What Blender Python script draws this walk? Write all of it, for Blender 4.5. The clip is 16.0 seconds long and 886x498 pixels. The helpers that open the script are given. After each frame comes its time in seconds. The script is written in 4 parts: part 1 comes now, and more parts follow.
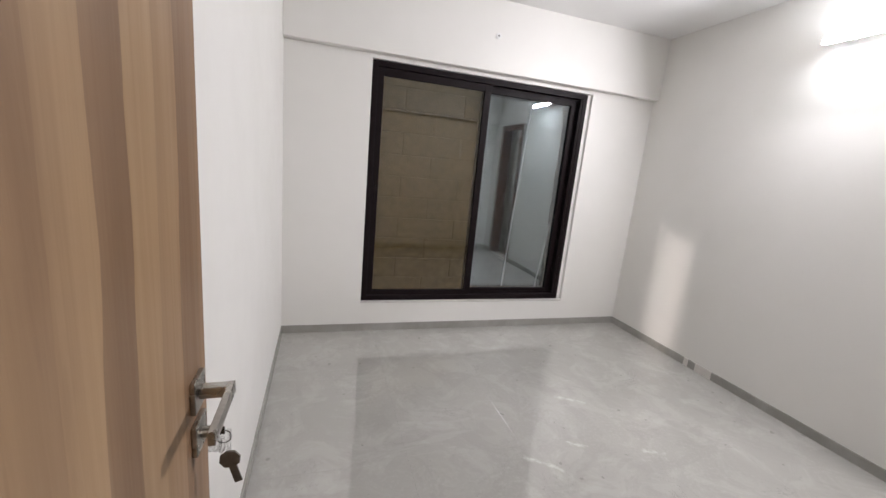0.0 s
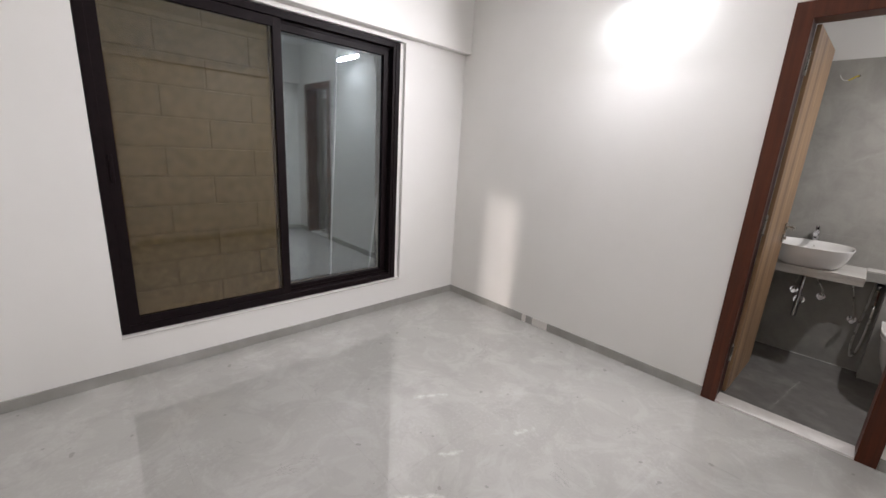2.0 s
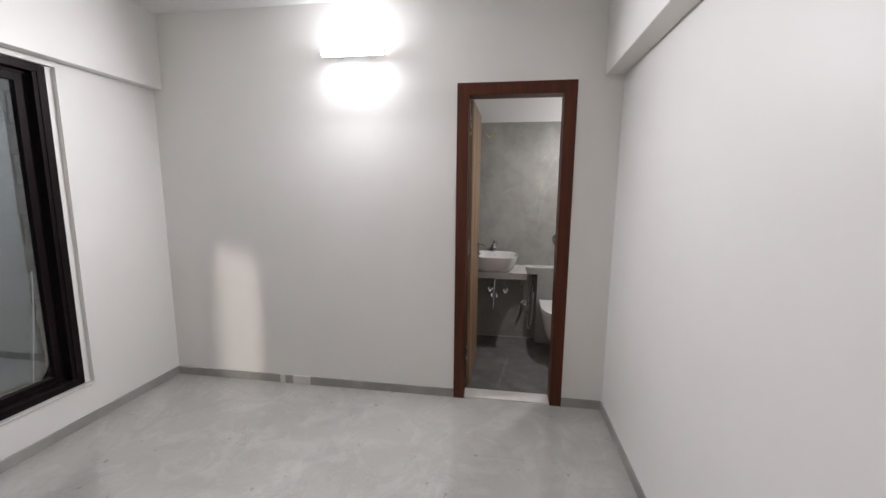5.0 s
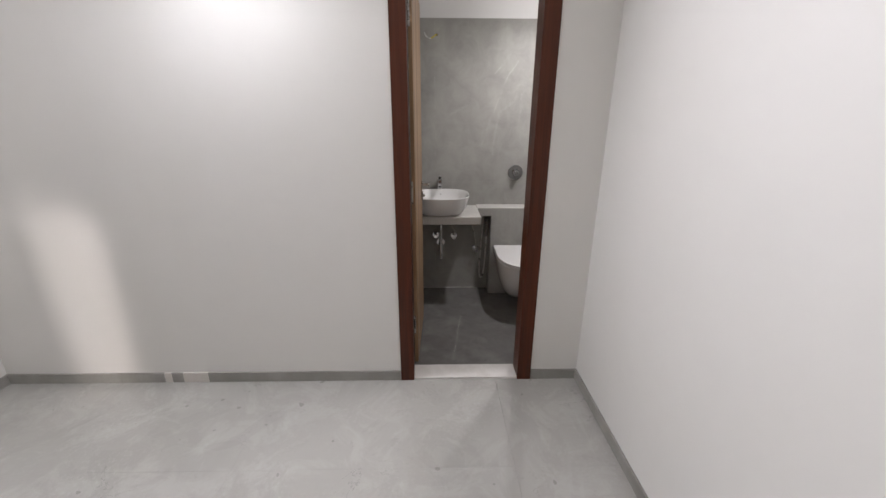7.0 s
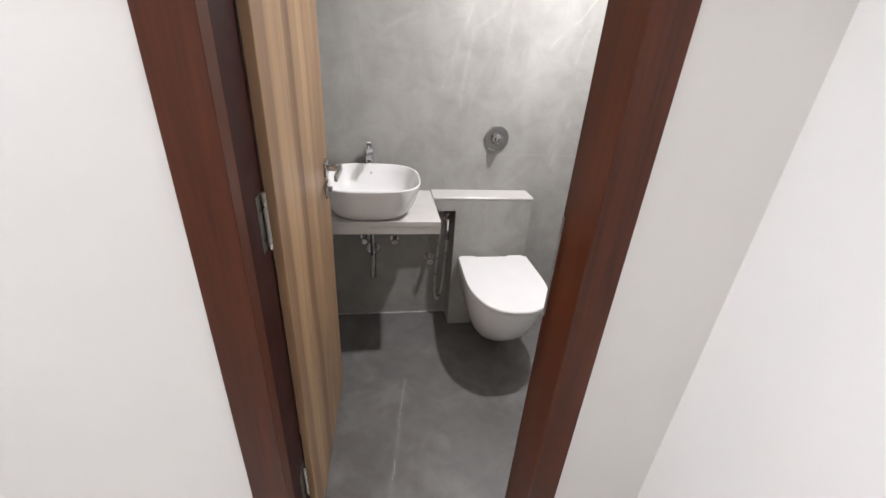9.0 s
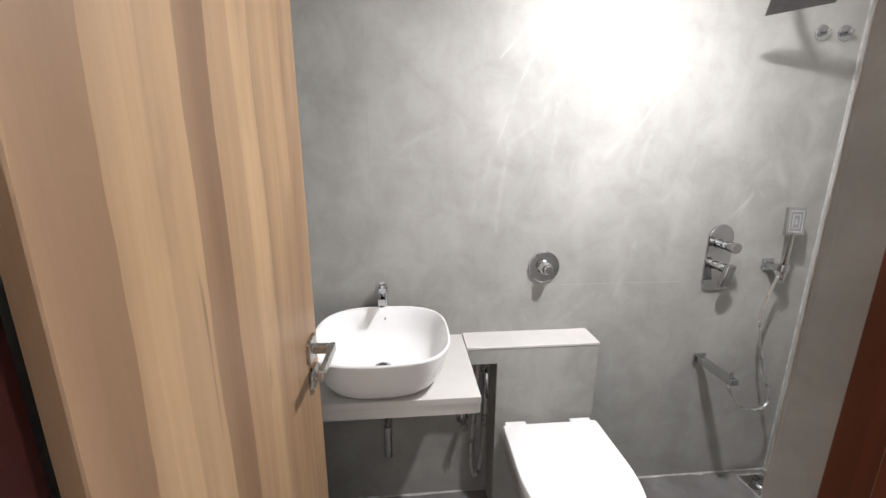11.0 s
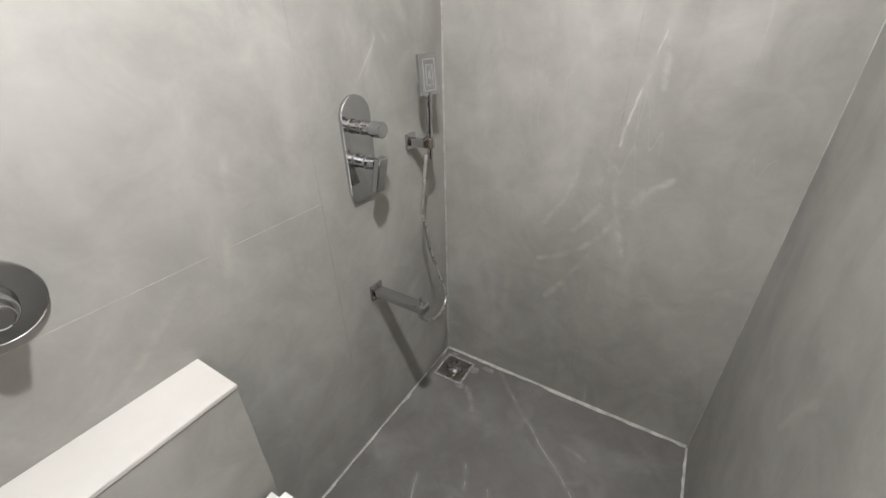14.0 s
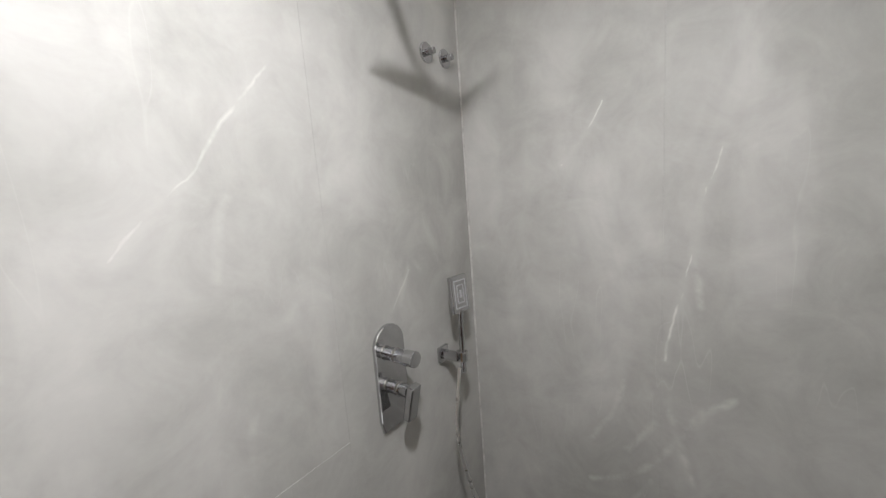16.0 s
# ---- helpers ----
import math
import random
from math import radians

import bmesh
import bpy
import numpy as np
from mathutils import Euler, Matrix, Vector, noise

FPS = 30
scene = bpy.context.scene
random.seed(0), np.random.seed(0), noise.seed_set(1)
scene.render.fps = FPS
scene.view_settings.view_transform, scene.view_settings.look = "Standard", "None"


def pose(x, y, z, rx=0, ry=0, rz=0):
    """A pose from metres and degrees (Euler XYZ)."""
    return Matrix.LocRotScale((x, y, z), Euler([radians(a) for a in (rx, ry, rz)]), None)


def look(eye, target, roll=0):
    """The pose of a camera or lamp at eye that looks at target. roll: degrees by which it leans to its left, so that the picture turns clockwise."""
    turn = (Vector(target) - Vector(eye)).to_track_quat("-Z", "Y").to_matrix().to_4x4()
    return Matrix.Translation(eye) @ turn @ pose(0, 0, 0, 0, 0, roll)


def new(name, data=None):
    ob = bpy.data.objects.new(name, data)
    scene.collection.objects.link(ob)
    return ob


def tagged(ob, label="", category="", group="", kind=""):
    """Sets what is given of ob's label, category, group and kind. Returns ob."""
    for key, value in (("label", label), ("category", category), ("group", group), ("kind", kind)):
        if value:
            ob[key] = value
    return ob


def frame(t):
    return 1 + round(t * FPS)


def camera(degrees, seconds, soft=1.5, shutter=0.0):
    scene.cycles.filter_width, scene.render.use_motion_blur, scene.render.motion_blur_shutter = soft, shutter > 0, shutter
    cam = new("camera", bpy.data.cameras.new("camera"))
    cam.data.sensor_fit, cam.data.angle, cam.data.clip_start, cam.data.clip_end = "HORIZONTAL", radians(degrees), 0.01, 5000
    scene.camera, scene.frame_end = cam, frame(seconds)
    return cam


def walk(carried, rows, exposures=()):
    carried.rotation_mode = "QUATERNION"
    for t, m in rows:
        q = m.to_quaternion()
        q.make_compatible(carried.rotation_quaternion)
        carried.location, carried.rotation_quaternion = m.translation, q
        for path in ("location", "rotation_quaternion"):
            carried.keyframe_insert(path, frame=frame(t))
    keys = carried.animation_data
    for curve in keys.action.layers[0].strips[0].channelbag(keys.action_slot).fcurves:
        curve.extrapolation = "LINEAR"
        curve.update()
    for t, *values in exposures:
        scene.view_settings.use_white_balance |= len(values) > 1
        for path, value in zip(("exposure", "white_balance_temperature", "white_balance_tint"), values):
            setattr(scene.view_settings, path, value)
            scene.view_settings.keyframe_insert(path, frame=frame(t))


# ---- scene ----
cam = camera(96.5, 16.0)
PATH = [
    (0, (-2.831, 0.08, 1.385), (-2.236, 1.945, 0.973), 5.4),
    (0.5, (-2.81, 0.175, 1.439), (-2.114, 1.99, 0.971), 6.5),
    (1, (-2.715, 0.261, 1.382), (-1.934, 2.049, 0.942), 5.6),
    (1.5, (-2.649, 0.408, 1.379), (-1.637, 2.073, 0.926), 4.5),
    (2, (-2.613, 0.576, 1.346), (-1.27, 1.974, 0.853), 3.4),
    (2.5, (-2.524, 0.581, 1.337), (-0.941, 1.648, 0.739), 1.5),
    (3, (-2.533, 0.626, 1.401), (-0.811, 1.257, 0.602), 0.5),
    (3.5, (-2.592, 0.557, 1.343), (-0.773, 0.981, 0.628), -0.1),
    (4, (-2.64, 0.592, 1.431), (-0.7, 0.913, 1.065), 0.1),
    (4.2, (-2.649, 0.599, 1.44), (-0.686, 0.894, 1.197), 0.2),
    (6.5, (-2.147, 0.841, 1.413), (-0.233, 0.992, 0.851), 1.2),
    (7, (-1.892, 0.799, 1.418), (0.002, 0.758, 0.777), 0.2),
    (7.5, (-1.56, 0.736, 1.415), (0.315, 0.534, 0.749), 0.9),
    (8, (-1.233, 0.703, 1.363), (0.627, 0.443, 0.677), 1.8),
    (8.2, (-1.094, 0.702, 1.375), (0.747, 0.421, 0.646), 2.2),
    (10.3, (-0.191, 0.669, 1.274), (1.523, 0.397, 0.281), 4.6),
    (10.5, (-0.186, 0.661, 1.321), (1.626, 0.418, 0.51), 3.0),
    (11, (-0.103, 0.669, 1.403), (1.832, 0.487, 0.932), 0.2),
    (11.5, (0.033, 0.651, 1.443), (2.009, 0.485, 1.185), -1.2),
    (11.8, (0.082, 0.638, 1.455), (2.045, 0.314, 1.253), -1.5),
    (12, (0.131, 0.609, 1.463), (2.03, 0.039, 1.207), -1.3),
    (12.5, (0.285, 0.532, 1.474), (1.882, -0.605, 1.079), -2.1),
    (13, (0.416, 0.457, 1.433), (1.709, -0.967, 0.882), -2.6),
    (13.5, (0.506, 0.323, 1.367), (1.608, -1.172, 0.625), -2.2),
    (14, (0.589, 0.183, 1.285), (1.516, -1.28, 0.284), -1.5),
    (14.5, (0.592, 0.165, 1.26), (1.465, -1.267, 0.17), -2.4),
    (15, (0.604, 0.159, 1.289), (1.527, -1.357, 0.368), -3.8),
    (15.5, (0.619, 0.118, 1.352), (1.647, -1.471, 0.705), -5.2),
    (16, (0.637, 0.115, 1.457), (1.786, -1.493, 1.151), -4.3),
]
EXPOSURES = [(0, 0.0, 6480, 13), (1.5, -0.08, 6450, 14), (2.5, 0.20, 6450, 14), (3.6, 0.06, 6400, 14), (4.2, -0.18, 6400, 14), (5.4, -0.22, 6400, 14), (6.3, -0.10, 6400, 14),
             (7.5, 0.0, 6400, 14), (8.2, 0.24, 6350, 14), (10.3, 1.38, 6200, 12), (11.2, 0.83, 6220, 12), (12.3, 0.42, 6230, 13), (13.2, 0.45, 6350, 11), (14.2, 0.92, 6370, 10),
             (15.0, 1.02, 6330, 10), (15.5, 0.87, 6300, 10), (16, 0.52, 6200, 11)]
walk(cam, [(t, look(eye, target, roll)) for t, eye, target, roll in PATH], EXPOSURES)
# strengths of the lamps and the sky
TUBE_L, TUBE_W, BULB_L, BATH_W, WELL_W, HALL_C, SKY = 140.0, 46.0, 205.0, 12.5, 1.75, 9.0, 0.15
# fitted sizes and colours
HEAD_C, HEAD_R, HEAD_S = (1.054, -0.477, 1.869), (-31.0, -5.6, -119.7), 0.165
LAMP = (0.730, -0.050, 2.065)
LEAF = -1.5
YB = 4.10
TILE_D, TILE_L = (0.272, 0.267, 0.250), (0.402, 0.395, 0.370)
FILM_A, FILM_B = (0.05, 0.055, 0.06), (0.10, 0.11, 0.12)

# ---- world and lamps ----
W = bpy.data.worlds.new("world")
scene.world = W
W.use_nodes = True
_bg = W.node_tree.nodes["Background"]
_sky = W.node_tree.nodes.new("ShaderNodeTexSky")
_sky.sky_type, _sky.sun_disc, _sky.sun_elevation, _sky.sun_rotation = "NISHITA", False, radians(25), radians(200)
W.node_tree.links.new(_sky.outputs[0], _bg.inputs[0])
_bg.inputs[1].default_value = SKY


def area(name, m, sx, sy, power, colour, spread=180.0, shape="RECTANGLE"):
    d = bpy.data.lights.new(name, "AREA")
    d.shape, d.size, d.size_y, d.energy, d.color, d.spread = shape, sx, sy, power, colour, radians(spread)
    ob = new(name, d)
    ob.matrix_world = m
    return tagged(ob, kind="structure")


# the batten's outward light
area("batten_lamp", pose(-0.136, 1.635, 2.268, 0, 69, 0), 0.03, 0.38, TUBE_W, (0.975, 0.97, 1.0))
# narrow beams added in the light well to throw warm daylight streaks indoors
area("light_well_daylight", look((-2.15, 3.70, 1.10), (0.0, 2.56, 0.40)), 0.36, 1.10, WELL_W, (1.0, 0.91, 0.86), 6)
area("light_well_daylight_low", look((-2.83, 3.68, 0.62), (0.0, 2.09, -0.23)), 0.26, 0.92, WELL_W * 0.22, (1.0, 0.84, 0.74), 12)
area("bulb_downlight", pose(LAMP[0], LAMP[1], LAMP[2], 0, 0, 0), 0.07, 0.07, BATH_W, (1.0, 0.975, 0.95), shape="DISK")
# unseen lamp added in the hall, fill through the entrance doorway
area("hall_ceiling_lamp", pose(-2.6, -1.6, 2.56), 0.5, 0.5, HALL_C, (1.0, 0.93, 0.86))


# ---- materials ----
BE_X, SB_Y, SW_X = 1.304, -0.971, 0.333


class Nodes:
    """A small builder of shader nodes."""

    def __init__(self, name):
        self.m = bpy.data.materials.new(name)
        self.m.use_nodes = True
        self.t = self.m.node_tree
        self.b = self.t.nodes["Principled BSDF"]
        self.o = self.t.nodes["Material Output"]

    def n(self, kind, **vals):
        node = self.t.nodes.new(kind)
        for k, v in vals.items():
            setattr(node, k, v)
        return node

    def l(self, a, b):
        self.t.links.new(a, b)

    def put(self, x, sock):
        if isinstance(x, bpy.types.NodeSocket):
            self.l(x, sock)
        else:
            sock.default_value = x

    def coords(self, scale=(1, 1, 1), loc=(0, 0, 0), rot=(0, 0, 0)):
        c = self.n("ShaderNodeTexCoord")
        mp = self.n("ShaderNodeMapping")
        mp.inputs["Scale"].default_value, mp.inputs["Location"].default_value, mp.inputs["Rotation"].default_value = scale, loc, rot
        self.l(c.outputs["Object"], mp.inputs["Vector"])
        return mp.outputs[0]

    def noise(self, vec, scale, detail=4.0, rough=0.55, dist=0.0):
        x = self.n("ShaderNodeTexNoise")
        self.l(vec, x.inputs["Vector"])
        x.inputs["Scale"].default_value, x.inputs["Detail"].default_value = scale, detail
        x.inputs["Roughness"].default_value, x.inputs["Distortion"].default_value = rough, dist
        return x.outputs["Fac"]

    def math(self, op, a, b=0.0, clamp=False):
        x = self.n("ShaderNodeMath", operation=op, use_clamp=clamp)
        self.put(a, x.inputs[0])
        self.put(b, x.inputs[1])
        return x.outputs[0]

    def vmath(self, op, a, b=None, out=0):
        x = self.n("ShaderNodeVectorMath", operation=op)
        self.put(a, x.inputs[0])
        if b is not None:
            self.put(b, x.inputs[1])
        return x.outputs[out]

    def ramp(self, f, *stops):
        x = self.n("ShaderNodeValToRGB")
        el = x.color_ramp.elements
        while len(el) < len(stops):
            el.new(0.5)
        for e, (p, c) in zip(el, stops):
            e.position, e.color = p, (*c, 1) if len(c) == 3 else c
        self.l(f, x.inputs[0])
        return x.outputs[0]

    def range(self, f, a, b, c, d):
        x = self.n("ShaderNodeMapRange")
        self.l(f, x.inputs[0])
        for i, v in enumerate((a, b, c, d)):
            x.inputs[i + 1].default_value = v
        return x.outputs[0]

    def mix(self, f, a, b, how="MIX"):
        x = self.n("ShaderNodeMix", data_type="RGBA", blend_type=how)
        self.put(f, x.inputs[0])
        for v, i in ((a, 6), (b, 7)):
            self.put(v if isinstance(v, bpy.types.NodeSocket) else (*v, 1), x.inputs[i])
        return x.outputs[2]

    def bump(self, h, strength, dist=0.002):
        x = self.n("ShaderNodeBump")
        x.inputs["Strength"].default_value, x.inputs["Distance"].default_value = strength, dist
        self.l(h, x.inputs["Height"])
        self.l(x.outputs[0], self.b.inputs["Normal"])

    def set(self, colour=None, rough=None, metal=None, ior=None, coat=None, spec=None):
        for k, v in (("Base Color", colour), ("Roughness", rough), ("Metallic", metal), ("IOR", ior), ("Coat Weight", coat), ("Specular IOR Level", spec)):
            if v is not None:
                self.put((*v, 1) if isinstance(v, tuple) and len(v) == 3 else v, self.b.inputs[k])
        return self


def plain(name, colour, rough=0.5, metal=0.0, grain=0.03, scale=30.0, bump=0.0, coat=0.0):
    k = Nodes(name)
    v = k.coords()
    f = k.noise(v, scale, 5)
    lo, hi = tuple(c * (1 - grain * 2) for c in colour), tuple(min(1, c * (1 + grain * 2)) for c in colour)
    k.set(k.ramp(f, (0.3, lo), (0.7, hi)), k.range(k.noise(v, scale * 0.3, 3), 0.3, 0.7, max(0.0, rough - 0.05), rough + 0.05), metal, coat=coat)
    if bump:
        k.bump(k.noise(v, scale * 4, 4), bump)
    return k.m


def paint(name, colour, tint):
    """Rolled emulsion: faint stipple, large soft unevenness, a few scuffs."""
    k = Nodes(name)
    v = k.coords()
    big, mid, fine = k.noise(v, 0.9, 3), k.noise(v, 7, 4), k.noise(v, 220, 2)
    c = k.ramp(big, (0.35, colour), (0.65, tint))
    c = k.mix(k.range(mid, 0.45, 0.75, 0.0, 0.05), c, tuple(x * 0.8 for x in colour))
    k.set(c, k.range(mid, 0.3, 0.7, 0.42, 0.52), spec=0.35)
    k.bump(k.math("ADD", k.math("MULTIPLY", fine, 0.5), k.math("MULTIPLY", mid, 0.8)), 0.12, 0.002)
    return k.m


def segment(k, p, a, b):
    """Distance of p from the line a-b."""
    ab = [j - i for i, j in zip(a, b)]
    pa = k.vmath("SUBTRACT", p, tuple(a))
    t = k.math("DIVIDE", k.vmath("DOT_PRODUCT", pa, tuple(ab), 1), sum(x * x for x in ab), True)
    sc = k.n("ShaderNodeVectorMath", operation="SCALE")
    sc.inputs[0].default_value = ab
    k.l(t, sc.inputs[3])
    return k.vmath("LENGTH", k.vmath("SUBTRACT", pa, sc.outputs[0]), None, 1)


def chain(plane, v, pts):
    """Segments through points that lie in the plane where x, y or z is v."""
    full = [(v, *p) if plane == "x" else (p[0], v, p[1]) if plane == "y" else (*p, v) for p in pts]
    return list(zip(full, full[1:]))


def nearest(k, p, lines):
    d = None
    for a, b in lines:
        q = segment(k, p, a, b)
        d = q if d is None else k.math("MINIMUM", d, q)
    return d


def jittered(k, raw, steps):
    """Coordinates pushed about by noises of the given (scale, size)."""
    p = raw
    for scale, size in steps:
        off = k.n("ShaderNodeVectorMath", operation="SCALE")
        nz = k.n("ShaderNodeTexNoise")
        k.l(raw, nz.inputs["Vector"])
        nz.inputs["Scale"].default_value = scale
        k.l(k.vmath("SUBTRACT", nz.outputs["Color"], (0.5, 0.5, 0.5)), off.inputs[0])
        off.inputs[3].default_value = size
        p = k.vmath("ADD", p, off.outputs[0])
    return p


def stone(name, dark, light, vein, lines=(), strokes=(), rough=0.22, seed=0.0, veins=0.4, cloud=1.3, width=0.004, spec=0.5, smear=1.0, tilt=24.0):
    """Porcelain slab that looks like clouded grey stone, with thin broken veins and soft brushed strokes."""
    k = Nodes(name)
    v = k.coords(loc=(seed, seed * 0.7, seed * 1.3))
    raw = k.coords()
    c1, c2, c3 = k.noise(v, cloud, 3, 0.5, 0.4), k.noise(v, cloud * 4.5, 5, 0.62, 0.6), k.noise(v, 90, 3)
    tone = k.math("ADD", k.math("MULTIPLY", c1, 1.3), k.math("ADD", k.math("MULTIPLY", c2, 1.5), k.math("MULTIPLY", c3, 0.18)))
    c = k.mix(k.math("SUBTRACT", tone, 0.99, True), dark, light)
    warp = k.noise(v, 3.0, 3, 0.6)
    # brushed diagonal smears, long and feathered
    sm = k.noise(k.coords(scale=(3.2, 3.2, 1.3), rot=(radians(tilt), radians(tilt - 4), 0), loc=(seed, 0, 0)), 1.6, 4, 0.5, 0.5)
    c = k.mix(k.math("MULTIPLY", k.math("SUBTRACT", sm, 0.52, True), 1.7 * smear, True), c, vein)
    c = k.mix(k.math("MULTIPLY", k.math("SUBTRACT", 0.48, sm, True), 1.2 * smear, True), c, tuple(x * 0.7 for x in dark))
    fine = k.noise(k.coords(scale=(9.0, 9.0, 1.1), rot=(radians(30), radians(26), 0), loc=(0, seed, 0)), 1.5, 2, 0.4, 0.3)
    ridge = k.math("ABSOLUTE", k.math("SUBTRACT", fine, 0.62))
    m = k.math("MULTIPLY", k.math("SUBTRACT", 1.0, k.math("DIVIDE", ridge, 0.006), True), veins, True)
    c = k.mix(k.math("MULTIPLY", m, k.math("MULTIPLY", k.math("SUBTRACT", warp, 0.48, True), 4.0, True), True), c, vein)
    if strokes:
        d = nearest(k, jittered(k, raw, ((4.0, 0.05), (11.0, 0.025), (45.0, 0.008))), strokes)
        soft = k.math("SUBTRACT", 1.0, k.math("DIVIDE", d, 0.013), True)
        patchy = k.range(k.noise(v, 22, 4, 0.65), 0.38, 0.62, 0.03, 0.30)
        c = k.mix(k.math("MULTIPLY", soft, patchy, True), c, vein)
    if lines:
        d = nearest(k, jittered(k, raw, ((6.0, 0.03), (28.0, 0.010))), lines)
        w = k.range(warp, 0.35, 0.65, width * 0.3, width * 1.1)
        core = k.math("SUBTRACT", 1.0, k.math("DIVIDE", d, w), True)
        halo = k.math("SUBTRACT", 1.0, k.math("DIVIDE", d, 0.016), True)
        broken = k.range(k.noise(v, 17, 3, 0.6), 0.36, 0.50, 0.22, 0.55)
        c = k.mix(k.math("ADD", k.math("MULTIPLY", core, broken), k.math("MULTIPLY", halo, 0.10), True), c, vein)
    k.set(c, k.math("ADD", k.math("MULTIPLY", c2, 0.12), rough - 0.06), spec=spec)
    k.bump(c3, 0.03, 0.001)
    return k.m


def marble_floor():
    """Polished grey marble: cloudy patches with soft and broken borders, hairline cracks, specks and dried wipe marks."""
    k = Nodes("polished_grey_marble_tile")
    v = k.coords(loc=(3, 1, 0))
    c1, c2, c3 = k.noise(v, 1.1, 5, 0.62, 1.0), k.noise(v, 4.2, 7, 0.68, 0.9), k.noise(v, 60, 4)
    c = k.ramp(c1, (0.3, (0.355, 0.345, 0.322)), (0.7, (0.405, 0.395, 0.370)))
    c = k.mix(k.range(c2, 0.48, 0.60, 0.0, 0.30), c, (0.50, 0.49, 0.465))
    c = k.mix(k.range(k.noise(k.coords(loc=(7, 4, 0)), 2.9, 6, 0.66, 1.4), 0.53, 0.57, 0.0, 0.20), c, (0.30, 0.29, 0.27))
    brush = k.noise(k.coords(scale=(1.0, 3.4, 1.0), rot=(0, 0, radians(35))), 1.6, 5, 0.6, 0.6)
    c = k.mix(k.range(brush, 0.60, 0.66, 0.0, 0.16), c, (0.56, 0.55, 0.53))
    ridge = k.math("ABSOLUTE", k.math("SUBTRACT", k.noise(v, 2.4, 5, 0.6, 1.8), 0.5))
    crack = k.math("MULTIPLY", k.range(ridge, 0.0, 0.006, 1.0, 0.0), k.range(k.noise(v, 3.1, 2), 0.55, 0.65, 0.0, 0.5), True)
    c = k.mix(crack, c, (0.20, 0.195, 0.185))
    dust = k.math("MULTIPLY", k.range(c3, 0.5, 0.75, 0.0, 0.3), k.range(k.noise(v, 1.7, 4), 0.45, 0.7, 0.0, 1.0), True)
    c = k.mix(dust, c, (0.58, 0.57, 0.55))
    speck = k.range(k.noise(k.coords(loc=(9, 9, 0)), 17, 1), 0.745, 0.76, 0.0, 0.45)
    c = k.mix(speck, c, (0.18, 0.17, 0.16))
    # chalky scuffs
    sc = nearest(k, jittered(k, k.coords(), ((7.0, 0.05), (26.0, 0.03))), chain("z", 0.0, [(-1.823, 1.581), (-1.678, 1.463)]) + chain("z", 0.0, [(-1.14, 1.50), (-1.05, 1.46)]) +
                 chain("z", 0.0, [(-1.53, 1.64), (-1.45, 1.59)]) + chain("z", 0.0, [(-1.34, 2.02), (-1.22, 1.95)]))
    c = k.mix(k.math("MULTIPLY", k.range(sc, 0.0, 0.02, 0.8, 0.0), k.range(k.noise(v, 30, 3), 0.4, 0.6, 0.1, 0.9)), c, (0.66, 0.65, 0.63))
    # dried wipe marks make the polish uneven
    k.set(c, k.math("ADD", k.range(c2, 0.35, 0.7, 0.005, 0.035), k.math("MULTIPLY", dust, 0.15)), spec=0.5, ior=1.9)
    k.bump(k.noise(v, 2.5, 2), 0.006, 0.01)
    return k.m


